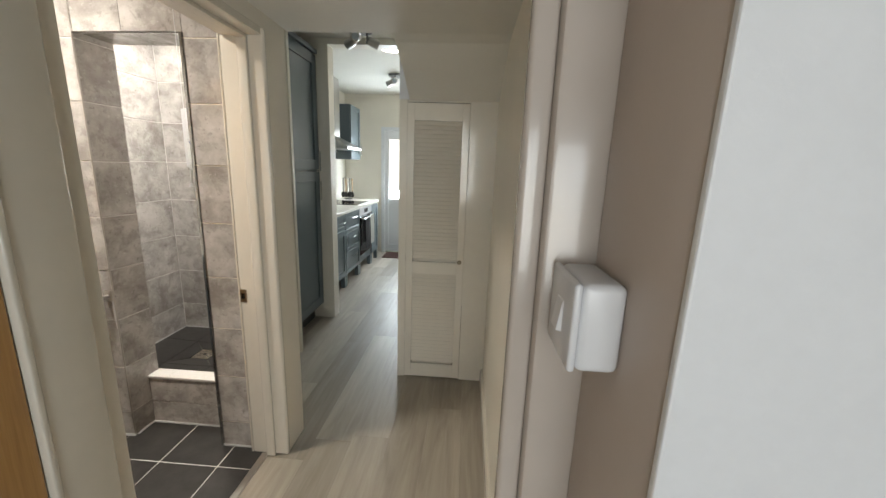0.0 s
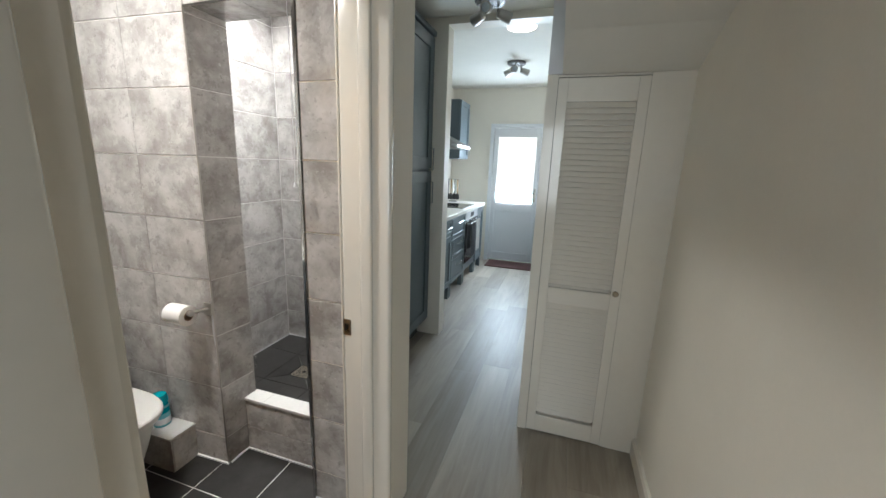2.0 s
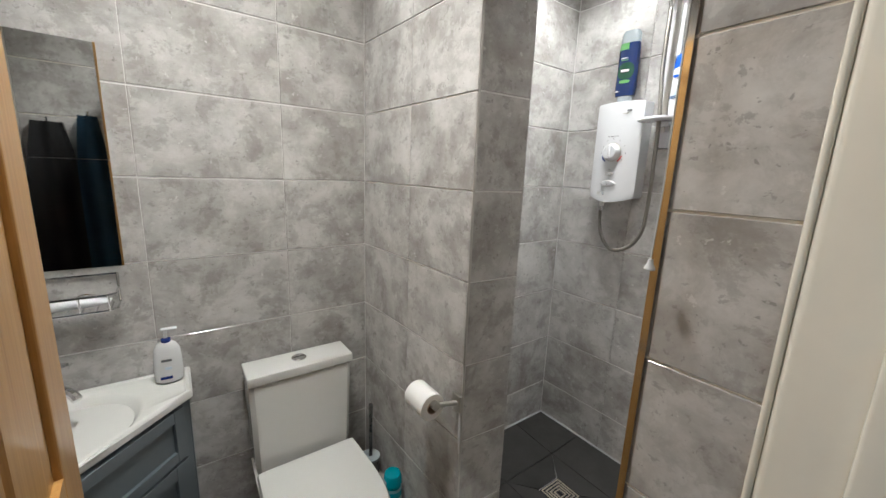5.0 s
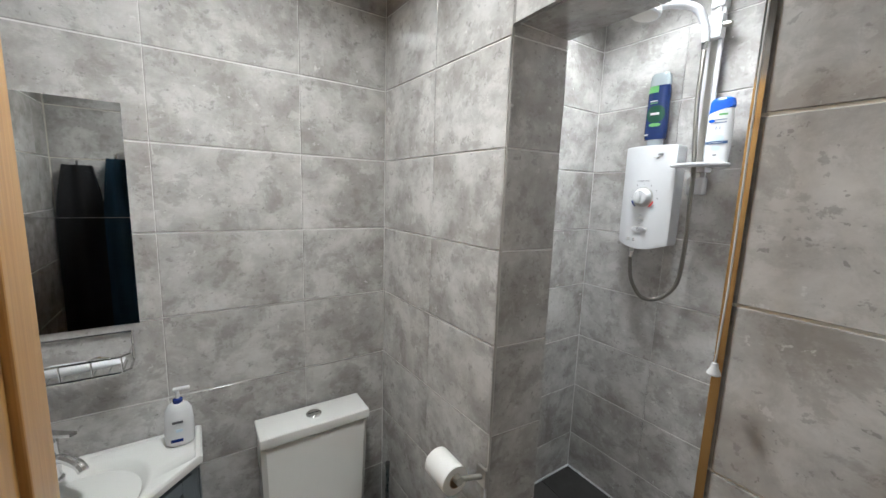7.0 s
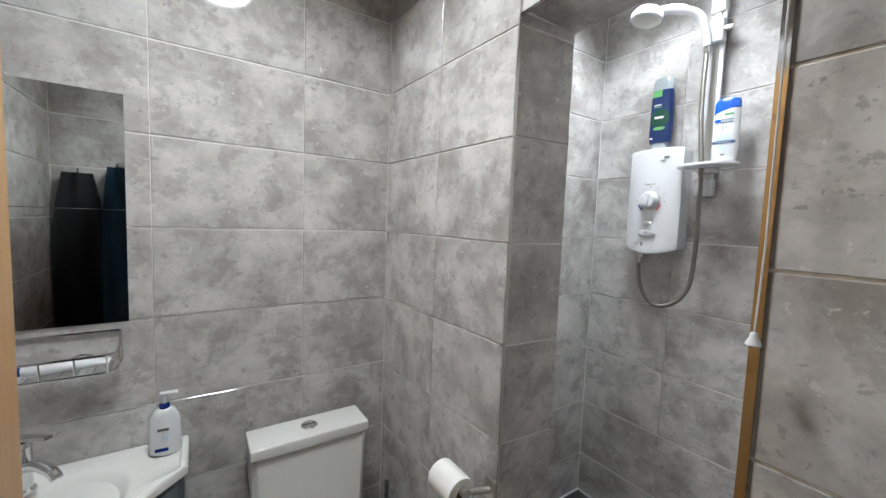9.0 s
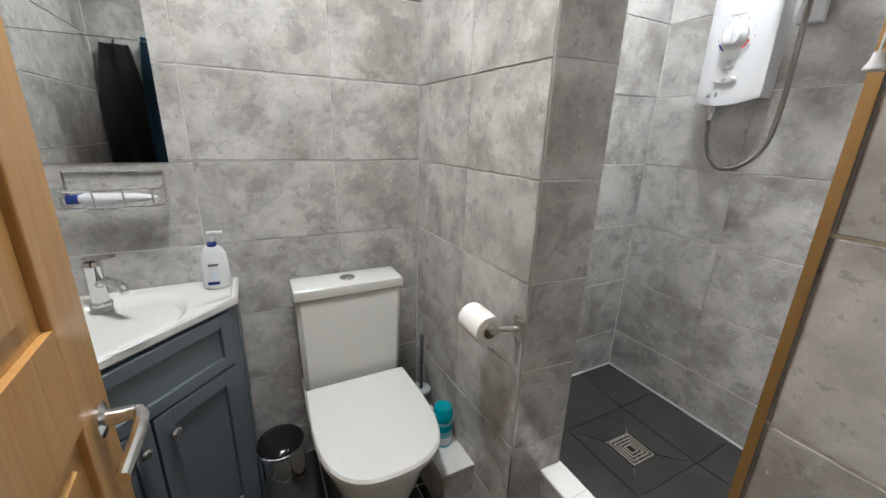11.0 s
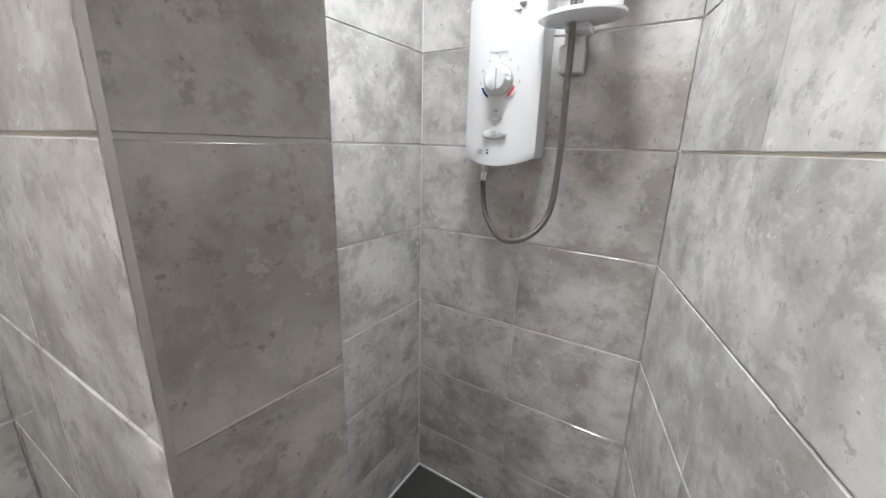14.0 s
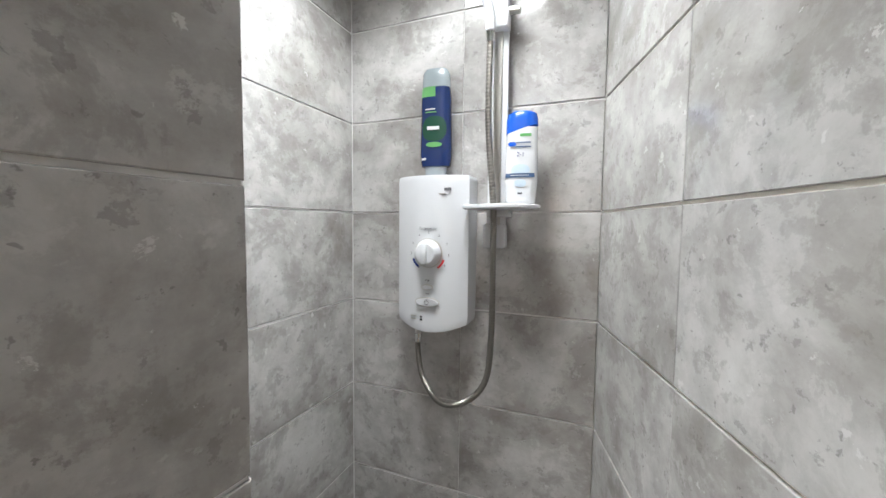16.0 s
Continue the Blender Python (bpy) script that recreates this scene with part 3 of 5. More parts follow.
    part("architrave_bead", B(-0.8995, -0.879, 0.682, 0.696, 0, 1.975, bevel=0.004, seg=3), GLOSS, f, smooth=True)
    s = part("strike_plate", B(-1.092, -1.062, 1.6525, 1.6555, 0.796, 0.856, bevel=0.001), BRASS, f, "worn metal strike plate")
    part("latch_hole", B(-1.085, -1.070, 1.6515, 1.653, 0.813, 0.839), BLACK, s)
    # second pine door in the hall
    d = thing("door_hall_pine", pose(-0.898, 0.309, 0.006), "varnished pine door closed in the hall wall", "door", kind="structure")
    part("leaf", B(-0.004, 0.002, -0.36, 0.37, 0, 1.96), PINE, d)
    for y0, y1 in ((-0.26, -0.03), (0.06, 0.28)):
        part("panel", B(0.002, 0.008, y0, y1, 0.22, 0.80, bevel=0.005), PINE, d)
        part("panel", B(0.002, 0.008, y0, y1, 1.0, 1.82, bevel=0.005), PINE, d)
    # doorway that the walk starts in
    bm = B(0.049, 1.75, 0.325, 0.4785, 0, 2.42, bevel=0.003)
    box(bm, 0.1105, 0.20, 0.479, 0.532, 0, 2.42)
    # thin added skin whose colour carries the daylight on this face
    struct("wall_lounge_plaster", B(0.0475, 1.75, 0.317, 0.3247, 0, 2.42, bevel=0.002), DAYLITWALL, "lounge wall face with bluish daylight in its colour", "wall")
    struct("wall_lounge", bm, SHADEDWALL, "painted wall end beside the doorway with shade in its colour", "wall", True)
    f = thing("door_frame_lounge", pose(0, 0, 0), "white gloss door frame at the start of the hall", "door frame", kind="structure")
    part("jamb", B(-0.004, 0.110, 0.479, 0.519, 0, 1.995, bevel=0.006), SHADEDGLOSS, f, smooth=True)
    part("architrave", B(-0.030, -0.0035, 0.494, 0.516, 0, 1.995, bevel=0.006, seg=3), SHADEDGLOSS, f, smooth=True)
    part("architrave", B(-0.0190, 0.073, 0.5195, 0.532, 0, 1.995, bevel=0.004), SHADEDGLOSS, f, smooth=True)
    # unseen lounge shell with its window, kept dark to limit bounce on the reveal
    bm = B(-0.92, -0.85, -2.3, -2.2, 0, 2.42)
    box(bm, 0.75, 1.75, -2.3, -2.2, 0, 2.42)
    box(bm, -0.85, 0.75, -2.3, -2.2, 0, 0.8)
    box(bm, -0.85, 0.75, -2.3, -2.2, 2.1, 2.42)
    struct("wall_lounge_back", bm, DIMLOUNGE, "unseen wall with a window behind the start, dark to cut bounce", "wall")
    struct("wall_lounge_side", B(1.75, 1.85, -2.3, 0.479, 0, 2.42), DIMLOUNGE, "unseen lounge side wall, dark to cut bounce", "wall")
    struct("ceiling_lounge", B(-0.92, 1.85, -2.3, 0.479, 2.42, 2.5), DIMLOUNGE, "unseen lounge ceiling, dark to cut bounce", "ceiling")
    w = thing("window_lounge", pose(-0.05, -2.25, 1.45), "white framed window", "window", kind="structure")
    for a in (-0.79, -0.025, 0.74):
        part("window_frame", B(a, a + 0.05, -0.03, 0.03, -0.65, 0.65), GLOSS, w)
    p = part("pane", B(-0.74, 0.74, -0.004, 0.004, -0.65, 0.65), GLASS, w)
    p.visible_shadow = False


def build_kitchen_shell():
    bm = B(-2.25, -1.50, 6.22, 6.34, 0, 2.55)
    box(bm, -0.715, 0.2, 6.22, 6.34, 0, 2.55)
    box(bm, -1.50, -0.715, 6.22, 6.34, 2.02, 2.55)
    struct("wall_kitchen_end", bm, PAINT, "cream kitchen end wall with the back door", "wall")
    struct("wall_lobby_left", B(-2.25, -2.12, 2.67, 3.50, 0, 2.55), PAINT, "cream lobby side wall behind the tall cupboard", "wall")
    struct("wall_kitchen_left", B(-2.25, -2.087, 3.501, 6.22, 0, 2.55), PAINT, "cream kitchen side wall", "wall")
    bm = B(0.074, 0.20, 3.9, 4.85, 0, 2.55)
    box(bm, 0.074, 0.20, 5.85, 6.22, 0, 2.55)
    box(bm, 0.074, 0.20, 4.85, 5.85, 0, 1.15)
    box(bm, 0.074, 0.20, 4.85, 5.85, 2.1, 2.55)
    struct("wall_kitchen_right", bm, PAINT, "cream kitchen wall with the sink window", "wall")
    bm = B(-2.12, -1.29, 3.375, 3.50, 0, 2.38)
    box(bm, -2.12, 0.074, 3.375, 3.50, 2.38, 2.55)
    struct("wall_kitchen_opening", bm, PAINT, "cream wall pier and header of the kitchen opening", "wall")
    struct("wall_lobby_back", B(-2.12, -1.30, 2.67, 2.70, 0, 2.55), PAINT, "painted wall behind the tall cupboard", "wall")
    struct("ceiling_kitchen", B(-2.25, 0.20, 3.50, 6.34, 2.505, 2.62), CEIL, "white painted kitchen ceiling", "ceiling")
    struct("ceiling_lobby", B(-2.25, 0.20, 1.89, 3.375, 2.43, 2.52), CEIL, "white painted lobby ceiling", "ceiling")
    w = thing("window_kitchen", pose(0.14, 5.35, 1.62), "white framed window over the sink", "window", kind="structure")
    for y in (-0.50, -0.025, 0.45):
        part("window_frame", B(-0.03, 0.03, y, y + 0.05, -0.47, 0.48), GLOSS, w)
    p = part("pane", B(-0.004, 0.004, -0.45, 0.45, -0.47, 0.48), GLASS, w)
    p.visible_shadow = False
    # back door
    d = thing("door_kitchen", pose(-1.1075, 6.215, 0.0), "white plastic back door with a large glazed upper panel", "door", kind="structure")
    part("frame", B(-0.39, -0.335, -0.03, 0.05, 0, 2.02, bevel=0.004), DOORWHITE, d)
    part("frame", B(0.335, 0.39, -0.03, 0.05, 0, 2.02, bevel=0.004), DOORWHITE, d)
    part("frame", B(-0.335, 0.335, -0.03, 0.05, 1.965, 2.02, bevel=0.004), DOORWHITE, d)
    bm = B(-0.33, -0.272, -0.015, 0.04, 0.02, 1.96, bevel=0.004)
    box(bm, 0.272, 0.33, -0.015, 0.04, 0.02, 1.96, bevel=0.004)
    box(bm, -0.272, 0.272, -0.015, 0.04, 1.84, 1.96, bevel=0.004)
    box(bm, -0.272, 0.272, -0.015, 0.04, 0.76, 0.885, bevel=0.004)
    box(bm, -0.272, 0.272, -0.015, 0.04, 0.02, 0.14, bevel=0.004)
    lf = part("leaf", bm, DOORWHITE, d)
    part("panel", B(-0.272, 0.272, 0.0, 0.03, 0.14, 0.76), DOORWHITE, lf)
    p = part("pane", B(-0.272, 0.272, 0.01, 0.02, 0.885, 1.84), GLASS, lf)
    p.visible_shadow = False
    h = part("handle_plate", B(0.285, 0.315, -0.025, -0.015, 0.93, 1.12, bevel=0.004), CHROME, d)
    part("lever", B(0.19, 0.31, -0.06, -0.045, 1.045, 1.065, bevel=0.004), CHROME, h)
    # outside
    struct("ground", B(-40, 40, 6.34, 60, -0.25, -0.15), LEAF, "lawn outside the back door", "ground")
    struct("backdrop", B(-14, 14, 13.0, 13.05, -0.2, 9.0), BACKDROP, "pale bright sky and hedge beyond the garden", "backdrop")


build_bathroom_shell()
build_floors()
build_hall()
build_kitchen_shell()


# ---- things: bathroom ----
def shaker(parent, name, w, h, label="", stile=0.05, t=0.018):
    """A framed door front in the local xz plane, facing -y."""
    bm = B(-w / 2, -w / 2 + stile, -t, 0, 0, h, bevel=0.0015, seg=1)
    box(bm, w / 2 - stile, w / 2, -t, 0, 0, h, bevel=0.0015, seg=1)
    box(bm, -w / 2 + stile, w / 2 - stile, -t, 0, 0, stile, bevel=0.0015, seg=1)
    box(bm, -w / 2 + stile, w / 2 - stile, -t, 0, h - stile, h, bevel=0.0015, seg=1)
    box(bm, -w / 2 + stile, w / 2 - stile, -t * 0.45, 0, stile, h - stile)
    return part(name, bm, CABINET if parent.name.startswith(("kitchen", "tall", "base", "wall")) else VANITY, parent, label)


def star_ring(poly, c, angles, z, shrink=0.0):
    out = []
    for a in angles:
        d = Vector((math.cos(a), math.sin(a)))
        best = 9.0
        for i in range(len(poly)):
            p, q = Vector(poly[i]), Vector(poly[(i + 1) % len(poly)])
            e, w = q - p, p - Vector(c)
            den = d.x * -e.y + d.y * e.x
            if abs(den) < 1e-9:
                continue
            t = (w.x * -e.y + w.y * e.x) / den
            s = (d.x * w.y - d.y * w.x) / den
            if t > 0 and -1e-6 <= s <= 1 + 1e-6:
                best = min(best, t)
        out.append((c[0] + d.x * (best - shrink), c[1] + d.y * (best - shrink), z))
    return out


def vanity():
    ax, ay = -2.407, 0.489
    v = thing("vanity_unit", pose(ax, ay, 0), "slate-blue corner vanity unit with framed doors", "vanity unit")
    poly = [(0, 0), (0, 0.552), (0.155, 0.552), (0.545, 0.155), (0.545, 0)]
    part("body", P([(0.0, 0.0), (0.0, 0.552), (0.150, 0.552), (0.54, 0.157), (0.54, 0.0)], 0.0, 0.754), VANITY, v)
    mid, ang = Vector((0.3475, 0.3535)), 135.6
    mm = lambda u, z: Matrix.Translation((mid.x, mid.y, z)) @ Matrix.Rotation(radians(ang), 4, "Z") @ Matrix.Translation((u, -0.001, 0))
    fr = shaker(v, "drawer_front", 0.50, 0.163, stile=0.035)
    fr.matrix_basis = mm(0, 0.582)
    for u in (-0.126, 0.126):
        dr = shaker(v, "door", 0.246, 0.505, stile=0.045)
        dr.matrix_basis = mm(u, 0.07)
        part("knob", lathe([(0.005, 0), (0.005, 0.012), (0.012, 0.016), (0.013, 0.022), (0.008, 0.026)], 12), CHROME, dr, "chrome knob", True, pose(-0.09 if u > 0 else 0.09, -0.018, 0.45, 90))
    part("side_trim", B(0.02, 0.13, 0.550, 0.556, 0.06, 0.72, bevel=0.002), VANITY, v)
    # basin
    s = thing("wash_basin", pose(ax, ay, 0.7345), "white ceramic corner wash basin on the vanity", "basin")
    out = [(0.0, 0.0), (0.0, 0.566), (0.165, 0.566), (0.562, 0.163), (0.562, 0.0)]
    c = (0.225, 0.235)
    angs = sorted({round(2 * math.pi * i / 72, 5) for i in range(72)} | {round(math.atan2(p[1] - c[1], p[0] - c[0]) % (2 * math.pi), 5) for p in out})

    def oval(k, z, shift=0.0):
        res = []
        for a in angs:
            d = Vector((math.cos(a), math.sin(a)))
            u, w = (d.x - d.y) / 1.4142, (d.x + d.y) / 1.4142
            rr = 1 / math.sqrt((u / 0.215) ** 2 + (w / 0.155) ** 2)
            res.append((c[0] + 0.02 + d.x * rr * k, c[1] + 0.02 + d.y * rr * k, z))
        return res
    rings = [star_ring(out, c, angs, 0.0215, 0.006), star_ring(out, c, angs, 0.025, 0.001), star_ring(out, c, angs, 0.042, 0.0), star_ring(out, c, angs, 0.048, 0.006), star_ring(out, c, angs, 0.049, 0.016),
             star_ring(out, c, angs, 0.045, 0.022), oval(1.06, 0.045), oval(1.0, 0.040), oval(0.93, 0.020), oval(0.8, -0.010), oval(0.5, -0.035), oval(0.12, -0.04)]
    part("bowl", L(rings), CERAMIC, s, smooth=True)
    part("waste", lathe([(0.021, 0), (0.021, 0.003), (0.012, 0.005)], 18), CHROME, s, "chrome waste", True, pose(c[0] + 0.02, c[1] + 0.02, -0.039))
    t = thing("basin_tap", pose(ax + 0.085, ay + 0.245, 0.7345 + 0.045, 0, 0, 42), "chrome mono basin tap", "tap")
    part("body", lathe([(0.024, 0), (0.024, 0.006), (0.019, 0.012), (0.019, 0.105), (0.021, 0.11), (0.018, 0.122)], 18), CHROME, t, smooth=True)
    part("spout", T(smooth_path([(0, 0, 0.055), (0.05, 0.0, 0.075), (0.10, 0.0, 0.07), (0.118, 0.0, 0.055)], 6), [0.012] * 18 + [0.010], 10), CHROME, t, smooth=True)
    part("lever", L([[(x, -0.011 * k, z), (x, 0.011 * k, z), (x, 0.011 * k, z + 0.008), (x, -0.011 * k, z + 0.008)] for x, z, k in ((-0.015, 0.124, 1), (0.03, 0.132, 1), (0.095, 0.146, 0.7))]), CHROME, t)
    # hand wash
    b = thing("hand_wash_bottle", pose(-2.338, 1.002, 0.7825, 0, 0, 86), "white pump bottle of hand wash on the basin", "bottle")
    part("bottle", lathe([(0.031, 0), (0.036, 0.004), (0.0375, 0.03), (0.036, 0.075), (0.033, 0.105), (0.024, 0.122), (0.014, 0.128)], 28, 0.66), PLASTIC, b, smooth=True)
    part("collar", lathe([(0.0115, 0.126), (0.0125, 0.128), (0.0125, 0.137), (0.009, 0.139)], 18), NAVY, b, "navy collar", True)
    part("pump", T([(0, 0, 0.14), (0, 0, 0.162)], 0.0055, 8), PLASTIC, b, smooth=True)
    part("pump_head", B(-0.011, 0.031, -0.008, 0.008, 0.1625, 0.1705, bevel=0.0035, seg=3), PLASTIC, b, smooth=True)
    part("label_band", B(-0.020, 0.010, -0.0254, -0.0235, 0.015, 0.024), NAVY, b, "navy printed band")
    part("brand_mark", B(-0.014, 0.012, -0.0256, -0.0242, 0.072, 0.079), INK, b, "dark brand mark")
    part("brand_drop", B(-0.006, 0.010, -0.0262, -0.0246, 0.046, 0.054), PALEBLUE, b)


def loop_d(w, l, z, n=20, back=0.0, x0=0.0):
    """D-shaped outline: straight at x0, round at x0 + l."""
    pts = [(x0 + back, -w / 2 * 0.96, z)]
    for i in range(n + 1):
        a = -math.pi / 2 + math.pi * i / n
        e = 0.72
        cx, sy = abs(math.cos(a)) ** e, math.copysign(abs(math.sin(a)) ** e, math.sin(a))
        pts.append((x0 + l * 0.42 + l * 0.58 * cx, w / 2 * sy, z))
    pts.append((x0 + back, w / 2 * 0.96, z))
    return pts


def toilet():
    t = thing("toilet", pose(-2.407, 1.384, 0), "white close-coupled toilet with the lid closed", "toilet")
    part("pan", L([loop_d(w, l, z, x0=x) for w, l, z, x in ((0.23, 0.40, 0.0, 0.09), (0.235, 0.40, 0.06, 0.09), (0.24, 0.40, 0.14, 0.09), (0.29, 0.45, 0.24, 0.08), (0.345, 0.525, 0.32, 0.025), (0.355, 0.54, 0.362, 0.015))]), CERAMIC, t, smooth=True)
    part("cistern", L([[(0.026, -w, z), (0.125 + d, -w, z), (0.14 + d, -w + 0.015, z), (0.14 + d, w - 0.015, z), (0.125 + d, w, z), (0.026, w, z)] for w, d, z in ((0.164, -0.004, 0.362), (0.170, 0.0, 0.40), (0.1775, 0.005, 0.716), (0.1765, 0.004, 0.720))]), CERAMIC, t, smooth=True)
    part("cistern_lid", B(0.022, 0.1515, -0.1815, 0.1815, 0.723, 0.7585, bevel=0.005, seg=3), CERAMIC, t, smooth=True)
    b = part("flush_button", lathe([(0.026, 0.7575), (0.026, 0.7615), (0.022, 0.7645)], 24), CHROME, t, "chrome dual flush button", True, pose(0.085, 0.0, 0))
    part("button_split", B(-0.001, 0.001, -0.02, 0.02, 0.764, 0.7655), BLACK, b)
    part("seat", L([loop_d(w, l, z, x0=0.165) for w, l, z in ((0.348, 0.412, 0.365), (0.354, 0.418, 0.368), (0.354, 0.418, 0.377), (0.348, 0.412, 0.380))]), CERAMIC, t, smooth=True)
    part("lid", L([loop_d(w, l, z, x0=0.167) for w, l, z in ((0.354, 0.42, 0.382), (0.362, 0.428, 0.386), (0.362, 0.428, 0.399), (0.354, 0.421, 0.406), (0.30, 0.37, 0.408))]), CERAMIC, t, "white closed lid", True)


def bath_small():
    # tiled pipe boxing
    w = struct("pipe_boxing", P([(-2.41, 1.576), (-1.947, 1.588), (-1.947, 1.6995), (-2.41, 1.685)], 0, 0.164), GROUT, "low tiled pipe boxing along the wall", "boxing")
    part("tile", P([(-2.409, 1.566), (-1.937, 1.578), (-1.937, 1.6995), (-2.409, 1.6845)], 0.165, 0.172), MARBLE, w)
    part("tile", P([(-2.409, 1.569), (-1.940, 1.581), (-1.940, 1.5875), (-2.409, 1.5755)], 0.0, 0.163), TILE, w)
    part("tile", B(-1.9465, -1.940, 1.589, 1.6990, 0.0, 0.163, bevel=0.001), TILE, w)
    # toilet brush
    b = thing("toilet_brush", pose(-2.262, 1.642, 0.1725), "steel toilet brush in a steel pot with a clear rim", "toilet brush")
    part("pot", lathe([(0.032, 0), (0.036, 0.004), (0.036, 0.085), (0.034, 0.09), (0.020, 0.092)], 20), POT, b, smooth=True)
    part("rim", lathe([(0.0362, 0.086), (0.0385, 0.088), (0.0385, 0.097), (0.035, 0.098)], 20), GELCLEAR, b, "clear glass rim", True)
    part("handle", T([(0, 0, 0.09), (0.0, 0, 0.30), (0, 0, 0.335)], [0.0075, 0.0075, 0.0092], 10), POT, b, smooth=True)
    a = thing("air_freshener", pose(-2.072, 1.645, 0.1725), "teal capped air freshener can", "can")
    part("can", lathe([(0.031, 0), (0.034, 0.003), (0.034, 0.092), (0.030, 0.102)], 22), PALETEAL, a, "printed teal and white can", True)
    part("label_panel", lathe([(0.0342, 0.012), (0.0346, 0.014), (0.0346, 0.040), (0.0342, 0.042)], 22), PLASTIC, a, "white printed panel", True)
    part("label_band", lathe([(0.0342, 0.066), (0.0347, 0.068), (0.0347, 0.090), (0.0342, 0.092)], 22), TEAL, a, "teal printed band", True)
    part("collar", lathe([(0.0300, 0.1005), (0.0315, 0.102), (0.0315, 0.110), (0.029, 0.111)], 22), TEAL, a, "teal trigger collar", True)
    part("cap", L([ring(0.0300, 0.1105, 22), ring(0.0345, 0.116, 22), ring(0.0345, 0.138, 22, -0.002), ring(0.030, 0.152, 22, -0.004), ring(0.014, 0.158, 22, -0.006)]), TEAL, a, "teal cap", True)
    part("nozzle", B(-0.008, 0.008, -0.0365, -0.026, 0.120, 0.134, bevel=0.002), PLASTIC, a, "white spray nozzle", True)
    # toilet roll
    h = thing("toilet_roll_holder", pose(-1.769, 1.7035, 0.770), "brushed steel toilet roll holder on the wall", "holder")
    part("plate", B(-0.030, 0.010, -0.010, 0.0, -0.028, 0.028, bevel=0.003), BRUSHED, h)
    part("post", T([(-0.008, -0.008, 0.0), (-0.030, -0.064, 0.0)], 0.0075, 12), BRUSHED, h, smooth=True)
    part("end_cap", T([(-0.022, -0.07, 0.0), (-0.040, -0.07, 0.0)], 0.0125, 16), BRUSHED, h)
    part("arm", T([(-0.02, -0.07, 0.0), (-0.158, -0.07, 0.0)], 0.0075, 10), BRUSHED, h, smooth=True)
    r = thing("toilet_roll", pose(-1.860, 1.6335, 0.7565, 0, 90, 0), "white toilet paper roll on the holder", "toilet roll")
    part("paper", L([ring(0.020, -0.048, 32), ring(0.0415, -0.048, 32), ring(0.042, 0.0, 32), ring(0.0415, 0.048, 32), ring(0.020, 0.048, 32), ring(0.020, -0.048, 32)], False), PAPER, r, smooth=True)
    part("core", L([ring(0.0200, -0.0505, 24), ring(0.0200, 0.0505, 24), ring(0.0185, 0.0505, 24), ring(0.0185, -0.0505, 24), ring(0.0200, -0.0505, 24)], False), CARD, r, "brown card core")
    # bin
    b = thing("pedal_bin", pose(-2.28, 1.118, 0.0), "small chrome pedal bin beside the toilet", "bin")
    part("body", lathe([(0.076, 0), (0.078, 0.01), (0.078, 0.185), (0.076, 0.19)], 28), CHROME, b, smooth=True)
    part("rim", lathe([(0.079, 0.190), (0.081, 0.192), (0.081, 0.202), (0.077, 0.204)], 28), CHROME, b, "chrome rim", True)
    part("lid", lathe([(0.077, 0.203), (0.074, 0.212), (0.055, 0.218), (0.02, 0.220)], 28), BLACK, b, "glossy dark lid", True)
    # mirror tiles
    for i, z in enumerate((1.143, 1.445)):
        m = thing("mirror_tile", pose(-2.41, 0.774, z), "square frameless mirror tile on the wall", "mirror", "mirror tiles over the basin")
        part("glass", B(0.0, 0.004, -0.150, 0.150, 0.0, 0.3008), MIRROR, m)
    # wire rack
    k = thing("wire_rack", pose(-2.409, 0.80, 1.037), "chrome wire soap rack under the mirror", "rack")
    wire = lambda pts, r=0.0022: part("wire", T(pts, r, 6), CHROME, k)
    loop = lambda z, d, o=0.0: [(0.004, -0.105, z), (d - 0.02, -0.105, z), (d, -0.085, z), (d, 0.085 + o, z), (d - 0.02, 0.105, z), (0.004, 0.105, z)]
    wire(loop(0.0, 0.09), 0.003)
    wire(loop(0.045, 0.095), 0.003)
    wire([(0.004, -0.105, 0.085), (0.004, 0.105, 0.085)], 0.003)
    for y in (-0.105, 0.105):
        wire([(0.004, y, -0.002), (0.004, y, 0.087)], 0.003)
    for i in range(7):
        y = -0.09 + i * 0.03
        wire([(0.004, y, 0.0), (0.09, y, 0.0), (0.095, y, 0.045)] if i % 2 == 0 else [(0.004, y, 0.0), (0.09, y, 0.0)])
    wire(smooth_path([(0.094, 0.02, 0.045), (0.098, 0.045, 0.055), (0.094, 0.07, 0.045)], 5))
    p = thing("toothpaste_tube", pose(-2.36, 0.805, 1.0555), "white toothpaste tube with a blue cap in the rack", "tube")
    part("tube", L([[(0.018 * w * math.cos(a), y, 0.016 * h * math.sin(a)) for a in [2 * math.pi * i / 16 for i in range(16)]] for y, w, h in ((-0.075, 0.6, 0.7), (-0.06, 1, 1), (0.05, 1.05, 0.75), (0.085, 1.2, 0.12))]), PLASTIC, p, smooth=True)
    part("cap", L([[(0.012 * math.cos(a), y, 0.012 * math.sin(a)) for a in [2 * math.pi * i / 16 for i in range(16)]] for y in (-0.098, -0.074)]), NAVY, p, "navy cap", True)
    # pull cord
    c = thing("light_pull_cord", pose(-1.264, 1.648, 1.308), "white light pull cord hanging from the ceiling", "pull cord")
    part("cord", T([(0, 0, 0.016), (0.002, 0.001, 0.12), (0.001, 0, 0.5), (0, 0, 1.10)], 0.0014, 6), PLASTIC, c)
